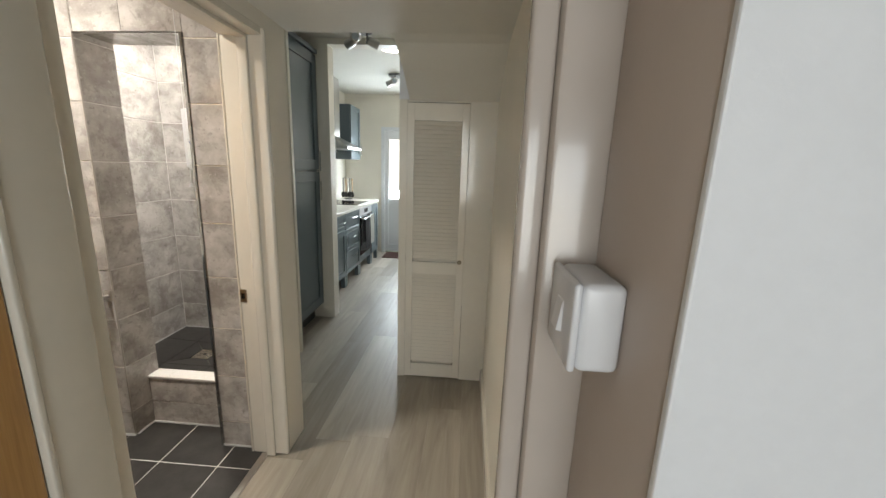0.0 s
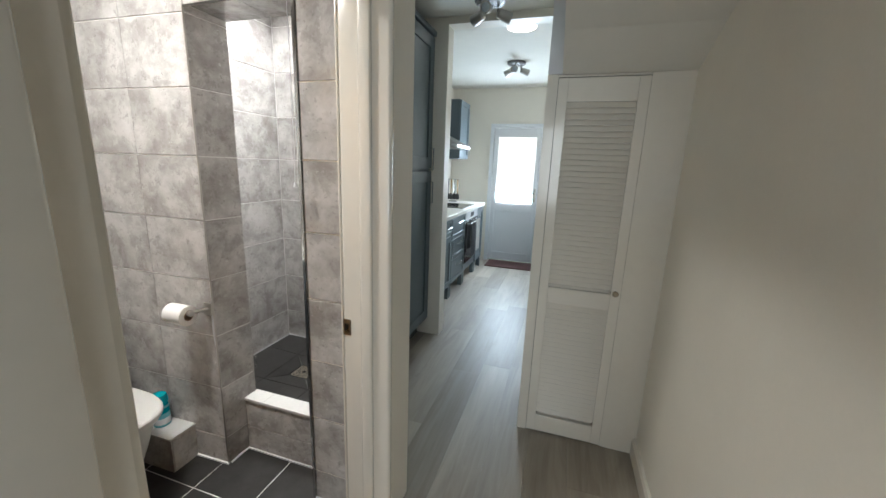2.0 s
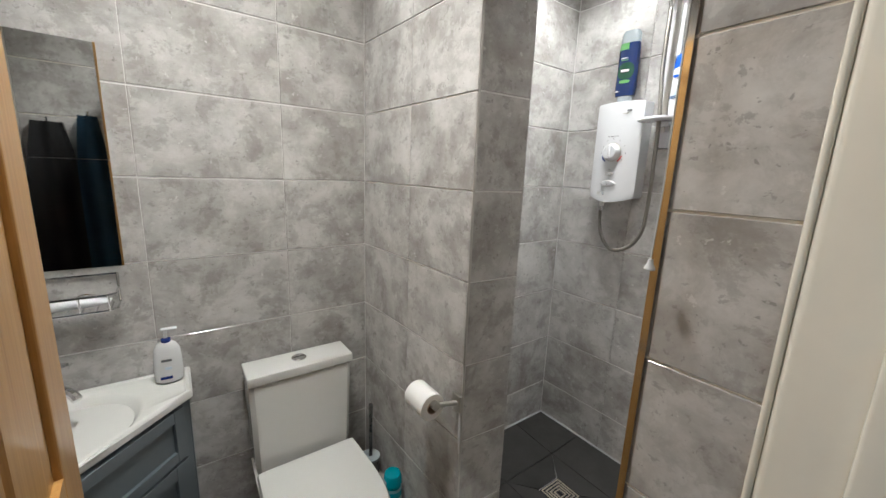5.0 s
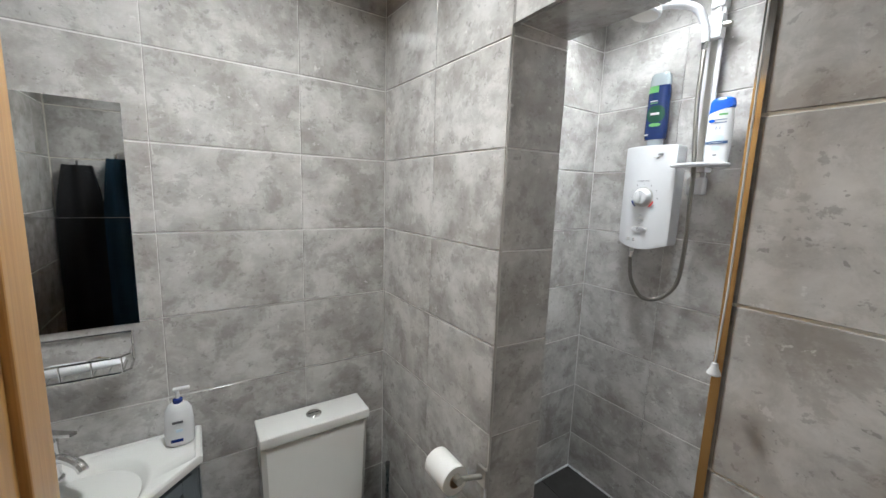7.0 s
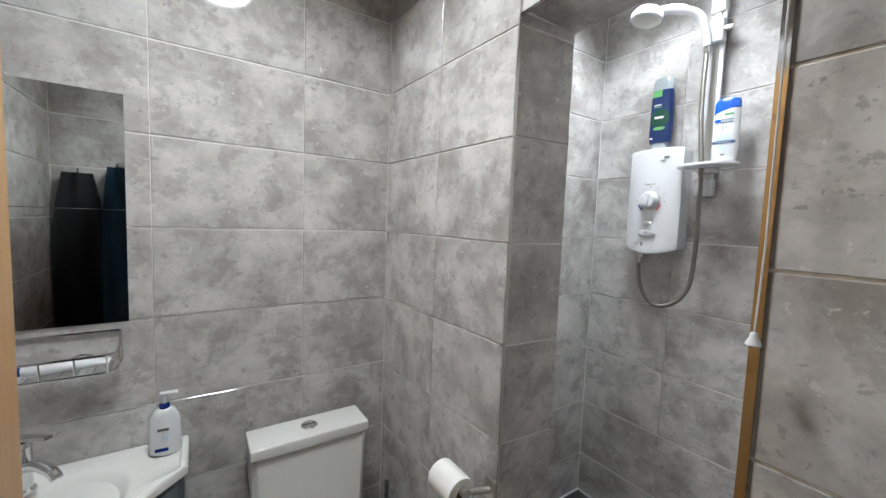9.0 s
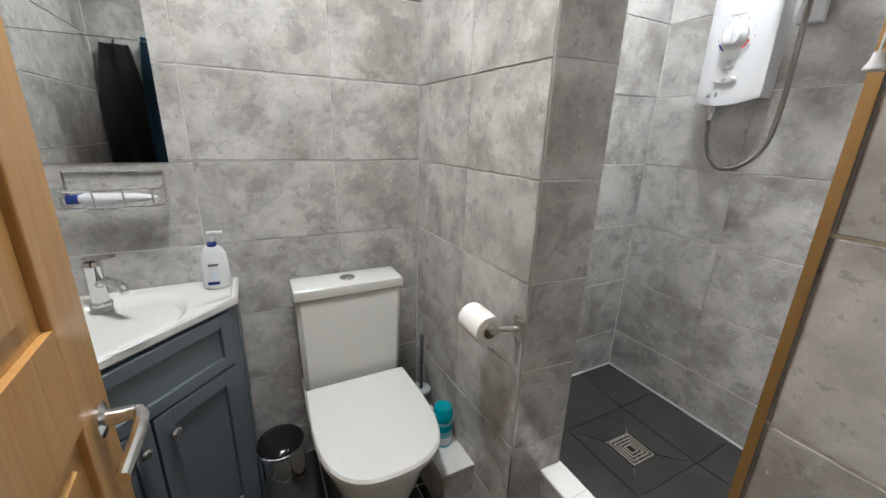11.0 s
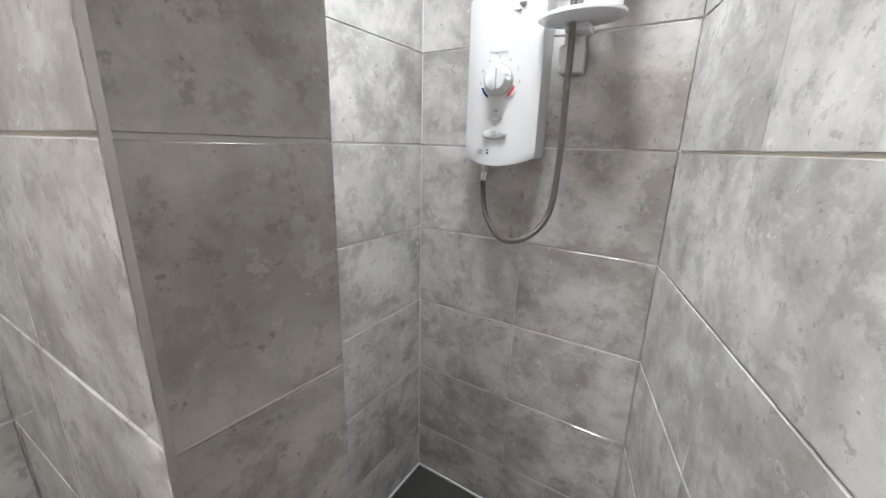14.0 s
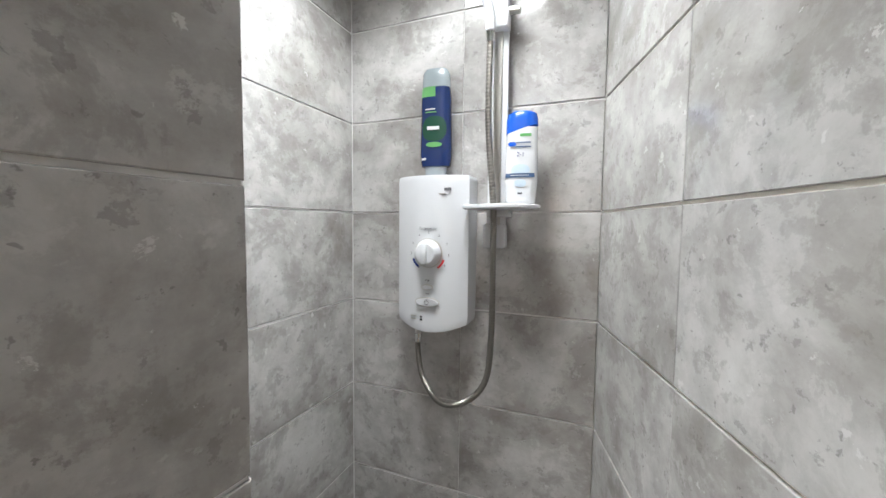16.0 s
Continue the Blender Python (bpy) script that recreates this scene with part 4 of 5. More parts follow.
    part("toggle", lathe([(0.0078, 0), (0.0086, 0.0015), (0.0078, 0.004), (0.0048, 0.010), (0.0038, 0.0165), (0.0012, 0.0172)], 18), PLASTIC, c, smooth=True)
    part("ceiling_switch", lathe([(0.04, 1.07), (0.044, 1.076), (0.045, 1.1025)], 24), PLASTIC, c, smooth=True)
    # lamps
    l = thing("bathroom_ceiling_light", pose(-1.81, 1.165, 2.380), "round white flush ceiling light", "light")
    part("rim", lathe([(0.116, 0.004), (0.126, 0.004), (0.128, 0.028), (0.118, 0.0285)], 32), PLASTIC, l, smooth=True)
    part("diffuser", lathe([(0.114, 0.005), (0.115, 0.012)], 32), LAMPGLOW, l)
    l = thing("shower_ceiling_light", pose(-1.775, 2.20, 2.387), "round white flush shower ceiling light", "light")
    part("rim", lathe([(0.142, 0.004), (0.150, 0.006), (0.150, 0.0215)], 28), PLASTIC, l, smooth=True)
    part("diffuser", lathe([(0.138, 0.005), (0.140, 0.012)], 28), LAMPGLOW, l)


def bathroom_door():
    hx, hy, ex, ey = -1.062, 0.930, -1.760, 0.893
    ang = math.degrees(math.atan2(ey - hy, ex - hx))
    d = thing("door_bathroom", pose(hx, hy, 0.008, 0, 0, ang), "varnished pine panel door standing open into the bathroom", "door", kind="structure")
    Ln, H, Tk = 0.70, 1.89, 0.036
    # local x along the leaf; its hall face is at y=0, its room face at y=+Tk (turned side)
    for x0, x1 in ((0.0, 0.105), (Ln - 0.105, Ln)):
        part("stile", B(x0, x1, 0, Tk, 0, H, bevel=0.003), PINE, d)
    for z0, z1 in ((0, 0.20), (0.86, 1.0), (H - 0.11, H)):
        part("rail", B(0.105, Ln - 0.105, 0.0005, Tk - 0.0005, z0, z1), PINE, d)
    part("muntin", B(0.31, 0.39, 0.0008, Tk - 0.0008, 0.20, 0.86), PINE, d)
    part("muntin", B(0.31, 0.39, 0.0008, Tk - 0.0008, 1.0, H - 0.11), PINE, d)
    for x0, x1 in ((0.105, 0.31), (0.39, Ln - 0.105)):
        for z0, z1 in ((0.20, 0.86), (1.0, H - 0.11)):
            part("panel", B(x0, x1, 0.010, Tk - 0.010, z0, z1), PINE, d)
            part("raised_field", B(x0 + 0.03, x1 - 0.03, 0.004, Tk - 0.004, z0 + 0.03, z1 - 0.03, bevel=0.006, seg=1), PINE, d)
    for side in (-1, 1):
        y = -0.001 if side < 0 else Tk + 0.001
        h = part("handle_rose", L([[(p[0] + Ln - 0.06, y + side * p[2], p[1] + 0.835) for p in ring(r, z, 20)] for r, z in ((0.025, 0), (0.025, 0.006), (0.012, 0.010), (0.010, 0.042))]), CHROME, d, "chrome lever handle", True)
        part("lever", T(smooth_path([(Ln - 0.06, y + side * 0.035, 0.835), (Ln - 0.065, y + side * 0.048, 0.835), (Ln - 0.10, y + side * 0.052, 0.834), (Ln - 0.185, y + side * 0.046, 0.83)], 5), 0.009, 10), CHROME, h, smooth=True)


# ---- things: shower ----
def arc_strip(r, a0, a1, w, y, n=12):
    bm = bmesh.new()
    rows = []
    for i in range(n + 1):
        a = radians(a0 + (a1 - a0) * i / n)
        rows.append([bm.verts.new((rr * math.cos(a), y - d, rr * math.sin(a))) for rr, d in ((r, 0.0), (r + w, 0.0), (r + w, 0.0006), (r, 0.0006))])
    for a, b in zip(rows, rows[1:]):
        for k in range(4):
            bm.faces.new((a[k], a[(k + 1) % 4], b[(k + 1) % 4], b[k]))
    return bm


def shower_unit():
    x0, x1, z0, z1 = -1.945, -1.753, 1.354, 1.738
    cx, w = (x0 + x1) / 2, (x1 - x0) / 2
    u = thing("electric_shower_unit", pose(cx, 2.574, z0), "white electric shower heater with a temperature dial", "shower unit")
    H = z1 - z0

    def sect(z, k=1.0):
        pts = [(-w * k, -0.001), (-w * k, -0.050)]
        for i in range(13):
            a = -1 + 2 * i / 12
            pts.append((w * k * a * 0.985, -0.062 - 0.030 * (1 - a * a)))
        return [(px, py * (0.85 + 0.15 * k), z) for px, py in pts + [(w * k, -0.050), (w * k, -0.001)]]
    low = [[(px, py, z + (0.022 * (abs(px) / w) ** 2)) for px, py, z in sect(zz, k)] for zz, k in ((0.0, 0.96), (0.006, 0.99), (0.02, 1.0))]
    part("casing", L(low + [sect(H - 0.012), sect(H - 0.004, 0.99), sect(H, 0.955)]), PLASTIC, u, smooth=True)
    front = -0.0925
    ky = 0.196
    k = part("dial", L([[(p[0], front + 0.003 - p[2], p[1] + ky) for p in ring(r, z, 28)] for r, z in ((0.033, 0), (0.034, 0.006), (0.031, 0.010), (0.028, 0.022), (0.024, 0.026))]), PLASTIC, u, "white temperature dial", True, pose(0.002, 0, 0))
    part("grip", B(-0.007, 0.007, front - 0.034, front - 0.022, ky - 0.026, ky + 0.026, bevel=0.004), PLASTIC, k, smooth=True)
    part("dial_ring", L([[(p[0], front + 0.004 - d, p[1] + ky) for p in ring(r, 0, 28)] for r, d in ((0.034, 0.0), (0.0365, 0.001), (0.0365, 0.004), (0.034, 0.0045))]), BRUSHED, u, "grey dial ring", True, pose(0.002, 0, 0))
    for name, a0, a1, m in (("cold_mark", 200, 235, NAVY), ("hot_mark", 305, 340, RED)):
        part(name, arc_strip(0.0405, a0, a1, 0.005, front + 0.0005), m, u, m=pose(0.002, 0, ky))
    for i in range(9):
        a = radians(215 - i * 31.5)
        px = 0.002 + 0.050 * math.cos(a)
        writing(str(i + 1), 0.0085, INK, u, pose(px, -0.0624 - 0.030 * (1 - (px / w) ** 2), ky + 0.050 * math.sin(a), 90))
    writing("Temperature", 0.0085, INK, u, pose(0.0, front - 0.0004, 0.256, 90))
    writing("High", 0.0065, INK, u, pose(0.0, front - 0.0004, 0.129, 90))
    writing("Low", 0.0065, INK, u, pose(0.0, front - 0.0004, 0.096, 90))

    def pill(name, rx, rz, z, m, dep=0.004):
        return part(name, L([[(rx * s * math.cos(a), front + 0.001 - d, z + rz * s * math.sin(a)) for a in [2 * math.pi * i / 24 for i in range(24)]] for s, d in ((1.0, 0), (1.0, dep * 0.7), (0.9, dep))]), m, u, smooth=True)
    pill("power_level_button", 0.016, 0.0075, 0.112, BRUSHED)
    pill("power_level_tip", 0.013, 0.0052, 0.112, PLASTIC, 0.006)
    pill("start_button_ring", 0.032, 0.0125, 0.075, BRUSHED, 0.003)
    pill("start_button", 0.030, 0.0105, 0.075, PLASTIC, 0.006)
    part("power_symbol", arc_strip(0.0045, 120, 420, 0.0014, front - 0.0055, 10), INK, u, m=pose(0.0, 0, 0.0755))
    part("power_tick", B(-0.0007, 0.0007, front - 0.0062, front - 0.0054, 0.0765, 0.083), INK, u)
    for z in (0.037, 0.030):
        part("indicator", B(-0.020, -0.014, front + 0.0005, front + 0.0035, z - 0.0022, z + 0.0022), BLACK, u)
        part("print_bar", B(-0.046, -0.026, front + 0.004, front + 0.008, z - 0.0014, z + 0.0014), BRUSHED, u)
    part("brand_mark", B(0.028, 0.056, front + 0.0060, front + 0.0105, 0.3465, 0.3535), INK, u, "dark brand mark")
    part("brand_underline", B(0.018, 0.046, front + 0.0030, front + 0.0075, 0.3375, 0.3405), BRUSHED, u)
    part("outlet", T([(-0.045, -0.045, 0.012), (-0.045, -0.045, -0.022)], 0.009, 12), BRUSHED, u, smooth=True)
    # rail
    rx = -1.695
    r = thing("shower_riser_rail", pose(rx, 2.574, 1.568), "white shower riser rail with brackets", "shower rail")
    part("rail", B(-0.023, 0.023, -0.034, -0.024, 0.0, 0.665, bevel=0.003), PLASTIC, r)
    part("rail_core", B(-0.010, 0.010, -0.039, -0.0335, 0.005, 0.66, bevel=0.002), BRUSHED, r, "grey rail insert")
    part("lower_bracket", B(-0.032, 0.022, -0.040, -0.0005, -0.005, 0.055, bevel=0.006), PLASTIC, r, smooth=True)
    part("upper_bracket", B(-0.022, 0.022, -0.046, -0.0005, 0.60, 0.685, bevel=0.006), PLASTIC, r, smooth=True)
    sl = part("slider", B(-0.026, 0.026, -0.062, -0.022, 0.50, 0.575, bevel=0.008), PLASTIC, r, smooth=True)
    part("slider_lever", T([(0.02, -0.045, 0.54), (0.05, -0.05, 0.535)], [0.010, 0.008], 10), BRUSHED, sl, smooth=True)
    s = thing("shower_shelf", pose(rx + 0.022, 2.574, 1.6545), "white plastic soap shelf on the riser rail", "shelf")
    plate = [(0.088 * math.cos(a), -0.085 + 0.062 * math.sin(a)) for a in [2 * math.pi * i / 28 for i in range(28)]]
    part("plate", L([[(x * k, -0.085 + (y + 0.085) * k, z) for x, y in plate] for k, z in ((0.93, 0.0), (1.0, 0.003), (1.0, 0.0085), (0.97, 0.0105), (0.93, 0.007))]), PLASTIC, s, smooth=True)
    part("clip", B(-0.036, 0.016, -0.075, -0.022, -0.016, 0.001, bevel=0.005), PLASTIC, s, smooth=True)
    # handset
    h = thing("shower_handset", pose(rx, 2.574, 1.568), "white shower handset on the slider with steel face", "shower head")
    part("handle", T(smooth_path([(-0.012, -0.072, 0.49), (-0.016, -0.078, 0.54), (-0.034, -0.105, 0.590), (-0.085, -0.150, 0.612), (-0.130, -0.185, 0.608)], 6), [0.011] * 8 + [0.013] * 8 + [0.016] * 9, 12), PLASTIC, h, smooth=True)
    nm = look((-0.150, -0.205, 0.590), (-0.175, -0.235, 0.40))
    part("head", L([[tuple(nm @ Vector(p)) for p in ring(rr, z, 28)] for rr, z in ((0.018, 0.034), (0.040, 0.026), (0.050, 0.010), (0.050, -0.004), (0.046, -0.008))]), PLASTIC, h, smooth=True)
    part("spray_plate", L([[tuple(nm @ Vector(p)) for p in ring(rr, z, 28)] for rr, z in ((0.045, -0.007), (0.040, -0.010), (0.01, -0.011))]), BRUSHED, h, "grey spray plate", True)
    # hose
    pts = smooth_path([(cx - 0.045, 2.529, z0 - 0.02), (cx - 0.045, 2.526, z0 - 0.06), (cx - 0.030, 2.524, z0 - 0.135), (cx + 0.018, 2.522, z0 - 0.192), (cx + 0.085, 2.519, z0 - 0.180), (cx + 0.140, 2.514, z0 - 0.115), (cx + 0.155, 2.510, z0 + 0.0),
                       (cx + 0.157, 2.504, z0 + 0.18), (cx + 0.158, 2.496, z0 + 0.30), (rx - 0.012, 2.500, z0 + 0.50), (rx - 0.012, 2.502, z0 + 0.70)], 26)
    g = thing("shower_hose", pose(0, 0, 0), "ribbed steel shower hose looping from the unit", "hose")
    fine = []
    for a, b in zip(pts, pts[1:]):
        fine += [a, (a + b) / 2]
    for e, d in ((0, 1), (-1, -1)):
        q, p = pts[e], pts[e + 2 * d]
        part("hose_nut", T([q, q + (p - q).normalized() * 0.022], [0.0105, 0.009], 12), CHROME, g, "chrome hose nut", True)
    part("hose", T(fine, [0.0068 if i % 2 else 0.0078 for i in range(len(fine))], 10), HOSE, g)


def flat_ring(w, d, z, n=28, e=0.75, cy=0.0):
    return [(w * math.copysign(abs(math.cos(a)) ** e, math.cos(a)), cy + d * math.copysign(abs(math.sin(a)) ** e, math.sin(a)), z) for a in [2 * math.pi * i / n for i in range(n)]]


def patch(name, prof, z0, z1, f0, f1, material, parent, label="", off=0.0006):
    """A printed label wrapped on the front of a flattened bottle: prof(z) gives half width and depth."""
    bm = bmesh.new()
    rows = []
    for j in range(9):
        z = z0 + (z1 - z0) * j / 8
        w, d = prof(z)
        row = []
        for i in range(11):
            a = -math.pi / 2 + (f0 + (f1 - f0) * i / 10) * math.pi / 2
            e = 0.75
            row.append(bm.verts.new(((w + off) * math.copysign(abs(math.cos(a)) ** e, math.cos(a)), (d + off) * math.copysign(abs(math.sin(a)) ** e, math.sin(a)), z)))
        rows.append(row)
    for a, b in zip(rows, rows[1:]):
        for i in range(10):
            bm.faces.new((a[i], a[i + 1], b[i + 1], b[i]))
    return part(name, bm, material, parent, label, True)


def oval_patch(name, prof, zc, hz, fx, material, parent, label="", off=0.0012):
    bm = bmesh.new()
    rings = []
    for k in (0.02, 0.5, 1.0):
        row = []
        for i in range(24):
            t = 2 * math.pi * i / 24
            z = zc + hz * k * math.sin(t)
            w, d = prof(z)
            a = -math.pi / 2 + fx * k * math.cos(t) * math.pi / 2
            row.append(bm.verts.new(((w + off) * math.copysign(abs(math.cos(a)) ** 0.75, math.cos(a)), (d + off) * math.copysign(abs(math.sin(a)) ** 0.75, math.sin(a)), z)))
        rings.append(row)
    for a, b in zip(rings, rings[1:]):
        for i in range(24):
            bm.faces.new((a[i], a[(i + 1) % 24], b[(i + 1) % 24], b[i]))
    bm.faces.new(rings[0])
    return part(name, bm, material, parent, label, True)


def bottles():
    # upside-down shower gel standing on its cap
    g = thing("shower_gel_bottle", pose(-1.843, 2.516, 1.7385, 0, 0, 6), "navy and green shower gel bottle standing on its clear cap", "bottle")
    prof = lambda z: (0.0385 - 0.010 * max(0.0, (z - 0.17) / 0.065) ** 2 - 0.006 * max(0.0, (0.06 - z) / 0.05) ** 2 + 0.001 * math.sin(z * 30), 0.0195)
    part("cap", L([flat_ring(w, d, z) for w, d, z in ((0.024, 0.016, 0.0), (0.026, 0.017, 0.002), (0.027, 0.0175, 0.022))]), GELCLEAR, g, "clear frosted cap", True)
    part("bottle", L([flat_ring(*prof(z), z) for z in [0.023 + 0.01 * i for i in range(19)]] + [flat_ring(prof(0.21)[0] * 0.97, 0.018, 0.212)]), GELNAVY, g, smooth=True)
    part("shoulder", L([flat_ring(prof(0.212)[0] * k, 0.019 * k, z) for k, z in ((1.0, 0.2125), (1.0, 0.226), (0.95, 0.246), (0.75, 0.256))]), GELCLEAR, g, "clear frosted base", True)
    patch("green_panel", prof, 0.188, 0.2115, -0.75, 0.02, LIME, g, "green printed panel")
    oval_patch("green_badge", prof, 0.112, 0.030, 0.50, GREEN, g, "round dark green badge")
    part("brand_mark", B(-0.017, 0.013, -0.0225, -0.0205, 0.109, 0.117), PLASTIC, g, "white brand mark")
    oval_patch("leaf_print", prof, 0.074, 0.006, 0.25, LIME, g, "green leaf print", 0.0016)
    for z, h, a, b in ((0.158, 0.003, -0.32, 0.02), (0.151, 0.0024, -0.30, 0.05), (0.040, 0.005, -0.55, -0.25)):
        patch("print_line", prof, z - h / 2, z + h / 2, a, b, PLASTIC if h > 0.0025 else LIME, g, "", 0.002)
    # shampoo on the shelf
    s = thing("shampoo_bottle", pose(-1.630, 2.501, 1.6655, 0, 0, 4), "white shampoo bottle with a blue flip cap on the shelf", "bottle")
    prof2 = lambda z: (0.0345 - 0.0035 * max(0.0, (0.05 - z) / 0.05) + 0.0012 * math.sin(z * 28), 0.019)
    part("bottle", L([flat_ring(prof2(0)[0] * 0.92, 0.017, 0.0)] + [flat_ring(*prof2(z), z) for z in [0.003 + 0.0075 * i for i in range(23)]]), PLASTIC, s, smooth=True)
    cap = L([flat_ring(0.0345, 0.0192, 0.164), flat_ring(0.034, 0.019, 0.185), flat_ring(0.031, 0.018, 0.198), flat_ring(0.022, 0.014, 0.203)])
    for v in cap.verts:
        if v.co.z < 0.17:
            v.co.z += 0.010 * (v.co.x / 0.0345)
    part("cap", cap, BLUE, s, "blue flip cap", True)
    patch("green_swoosh", prof2, 0.147, 0.153, -0.02, 0.36, LIME, s, "", 0.0012)
    for z in (0.134, 0.125):
        patch("brand_line", prof2, z - 0.0013, z + 0.0013, -0.15, 0.34, SLATEBLUE, s, "", 0.0012)
    oval_patch("brand_dot", prof2, 0.131, 0.005, 0.10, BLUE, s, "", 0.0015).location.x = -0.019
    writing("2-1", 0.013, NAVY, s, pose(0.0, -0.0208, 0.108, 90))
    oval_patch("swirl_print", prof2, 0.074, 0.013, 0.30, PALEBLUE, s, "pale blue swirl print")
    patch("blue_band", prof2, 0.059, 0.068, -0.65, 0.55, SLATEBLUE, s, "", 0.0014)
    patch("band_print", prof2, 0.0628, 0.0642, -0.32, 0.25, PLASTIC, s, "", 0.002)
    oval_patch("ice_print", prof2, 0.046, 0.008, 0.16, PALEBLUE, s)
    patch("foot_print", prof2, 0.022, 0.026, -0.05, 0.05, INK, s, "", 0.0012)


def switch_box():
    s = thing("light_switch_box", pose(0.0488, 0.431, 1.300), "white surface-mounted light switch box", "light switch")
    part("back_box", B(-0.036, 0.0, -0.0385, 0.0385, -0.0385, 0.0385, bevel=0.007, seg=4), PLASTIC, s, smooth=True)
    p = part("face_plate", B(-0.0425, -0.0355, -0.0385, 0.0385, -0.0385, 0.0385, bevel=0.003, seg=3), PLASTIC, s, smooth=True)
    part("rocker", L([[(-0.0424 - d * (1.6 if z < 0 else 0.4), y * k, z * k) for y, z in ((-0.010, -0.014), (0.010, -0.014), (0.010, 0.014), (-0.010, 0.014))] for d, k in ((0.0, 1.0), (0.003, 0.94))]), PLASTIC, p)


def garment(name, label, mat_, y, w, z0, z1, depth, wave):
    t = thing(name, pose(-1.1015, y, z0), label, "towel" if "towel" in name else "robe")
    h, rows = z1 - z0, []
    for k in range(9):
        u = k / 8
        ww = w * (1.0 - 0.42 * max(0.0, (u - 0.72) / 0.28) ** 1.5)
        d = depth * (1.0 - 0.5 * u)
        f = [(-d - 0.012 * math.sin(i * wave + u * 2), -ww / 2 + ww * i / 18, h * u) for i in range(19)]
        rows.append(f + [(-0.002, p[1], p[2]) for p in f[::-1]])
    part("cloth", L(rows), mat_, t, smooth=True)
    part("hook", T([(0.0, 0.0, h - 0.01), (-0.03, 0.0, h - 0.012), (-0.035, 0.0, h + 0.02)], 0.005, 8), CHROME, t, "chrome wall hook")


def hanging_things():
    garment("hanging_robe", "black robe hanging on a wall hook behind the door", ROBE, 0.590, 0.19, 0.55, 1.62, 0.06, 0.6)
    garment("hanging_towel", "dark teal-blue towel hanging on a hook behind the door", TOWELBLUE, 0.742, 0.12, 0.65, 1.66, 0.10, 0.5)


vanity()
toilet()
bath_small()
bathroom_door()
shower_unit()
bottles()
switch_box()
hanging_things()


# ---- things: kitchen ----
def bar_handle(parent, a, b, out):
    a, b, o = Vector(a), Vector(b), Vector(out)
    part("handle", T([a, a + o, b + o, b], 0.005, 8), CHROME, parent, "steel bar handle")


def tall_cupboard():
    c = thing("tall_cupboard", pose(-2.11, 2.71, 0), "tall blue-grey kitchen cupboard with framed doors", "cupboard")
    part("carcass", B(0.0, 0.70, 0.0, 0.655, 0.14, 2.30), CABINET, c)
    part("plinth", B(0.0, 0.635, 0.01, 0.645, 0.0, 0.14), DARK, c)
    for z0, z1 in ((0.15, 1.355), (1.375, 2.29)):
        dr = shaker(c, "door", 0.645, z1 - z0, stile=0.08, t=0.022)
        dr.matrix_basis = pose(0.701, 0.3275, z0, 0, 0, 90)
        z = z1 - z0 - 0.18 if z0 < 1 else 0.05
        bar_handle(dr, (0.28, -0.022, z - 0.06), (0.28, -0.022, z + 0.10), (0, -0.03, 0))
    part("cornice", B(-0.005, 0.735, -0.005, 0.66, 2.30, 2.335, bevel=0.006), CABINET, c)


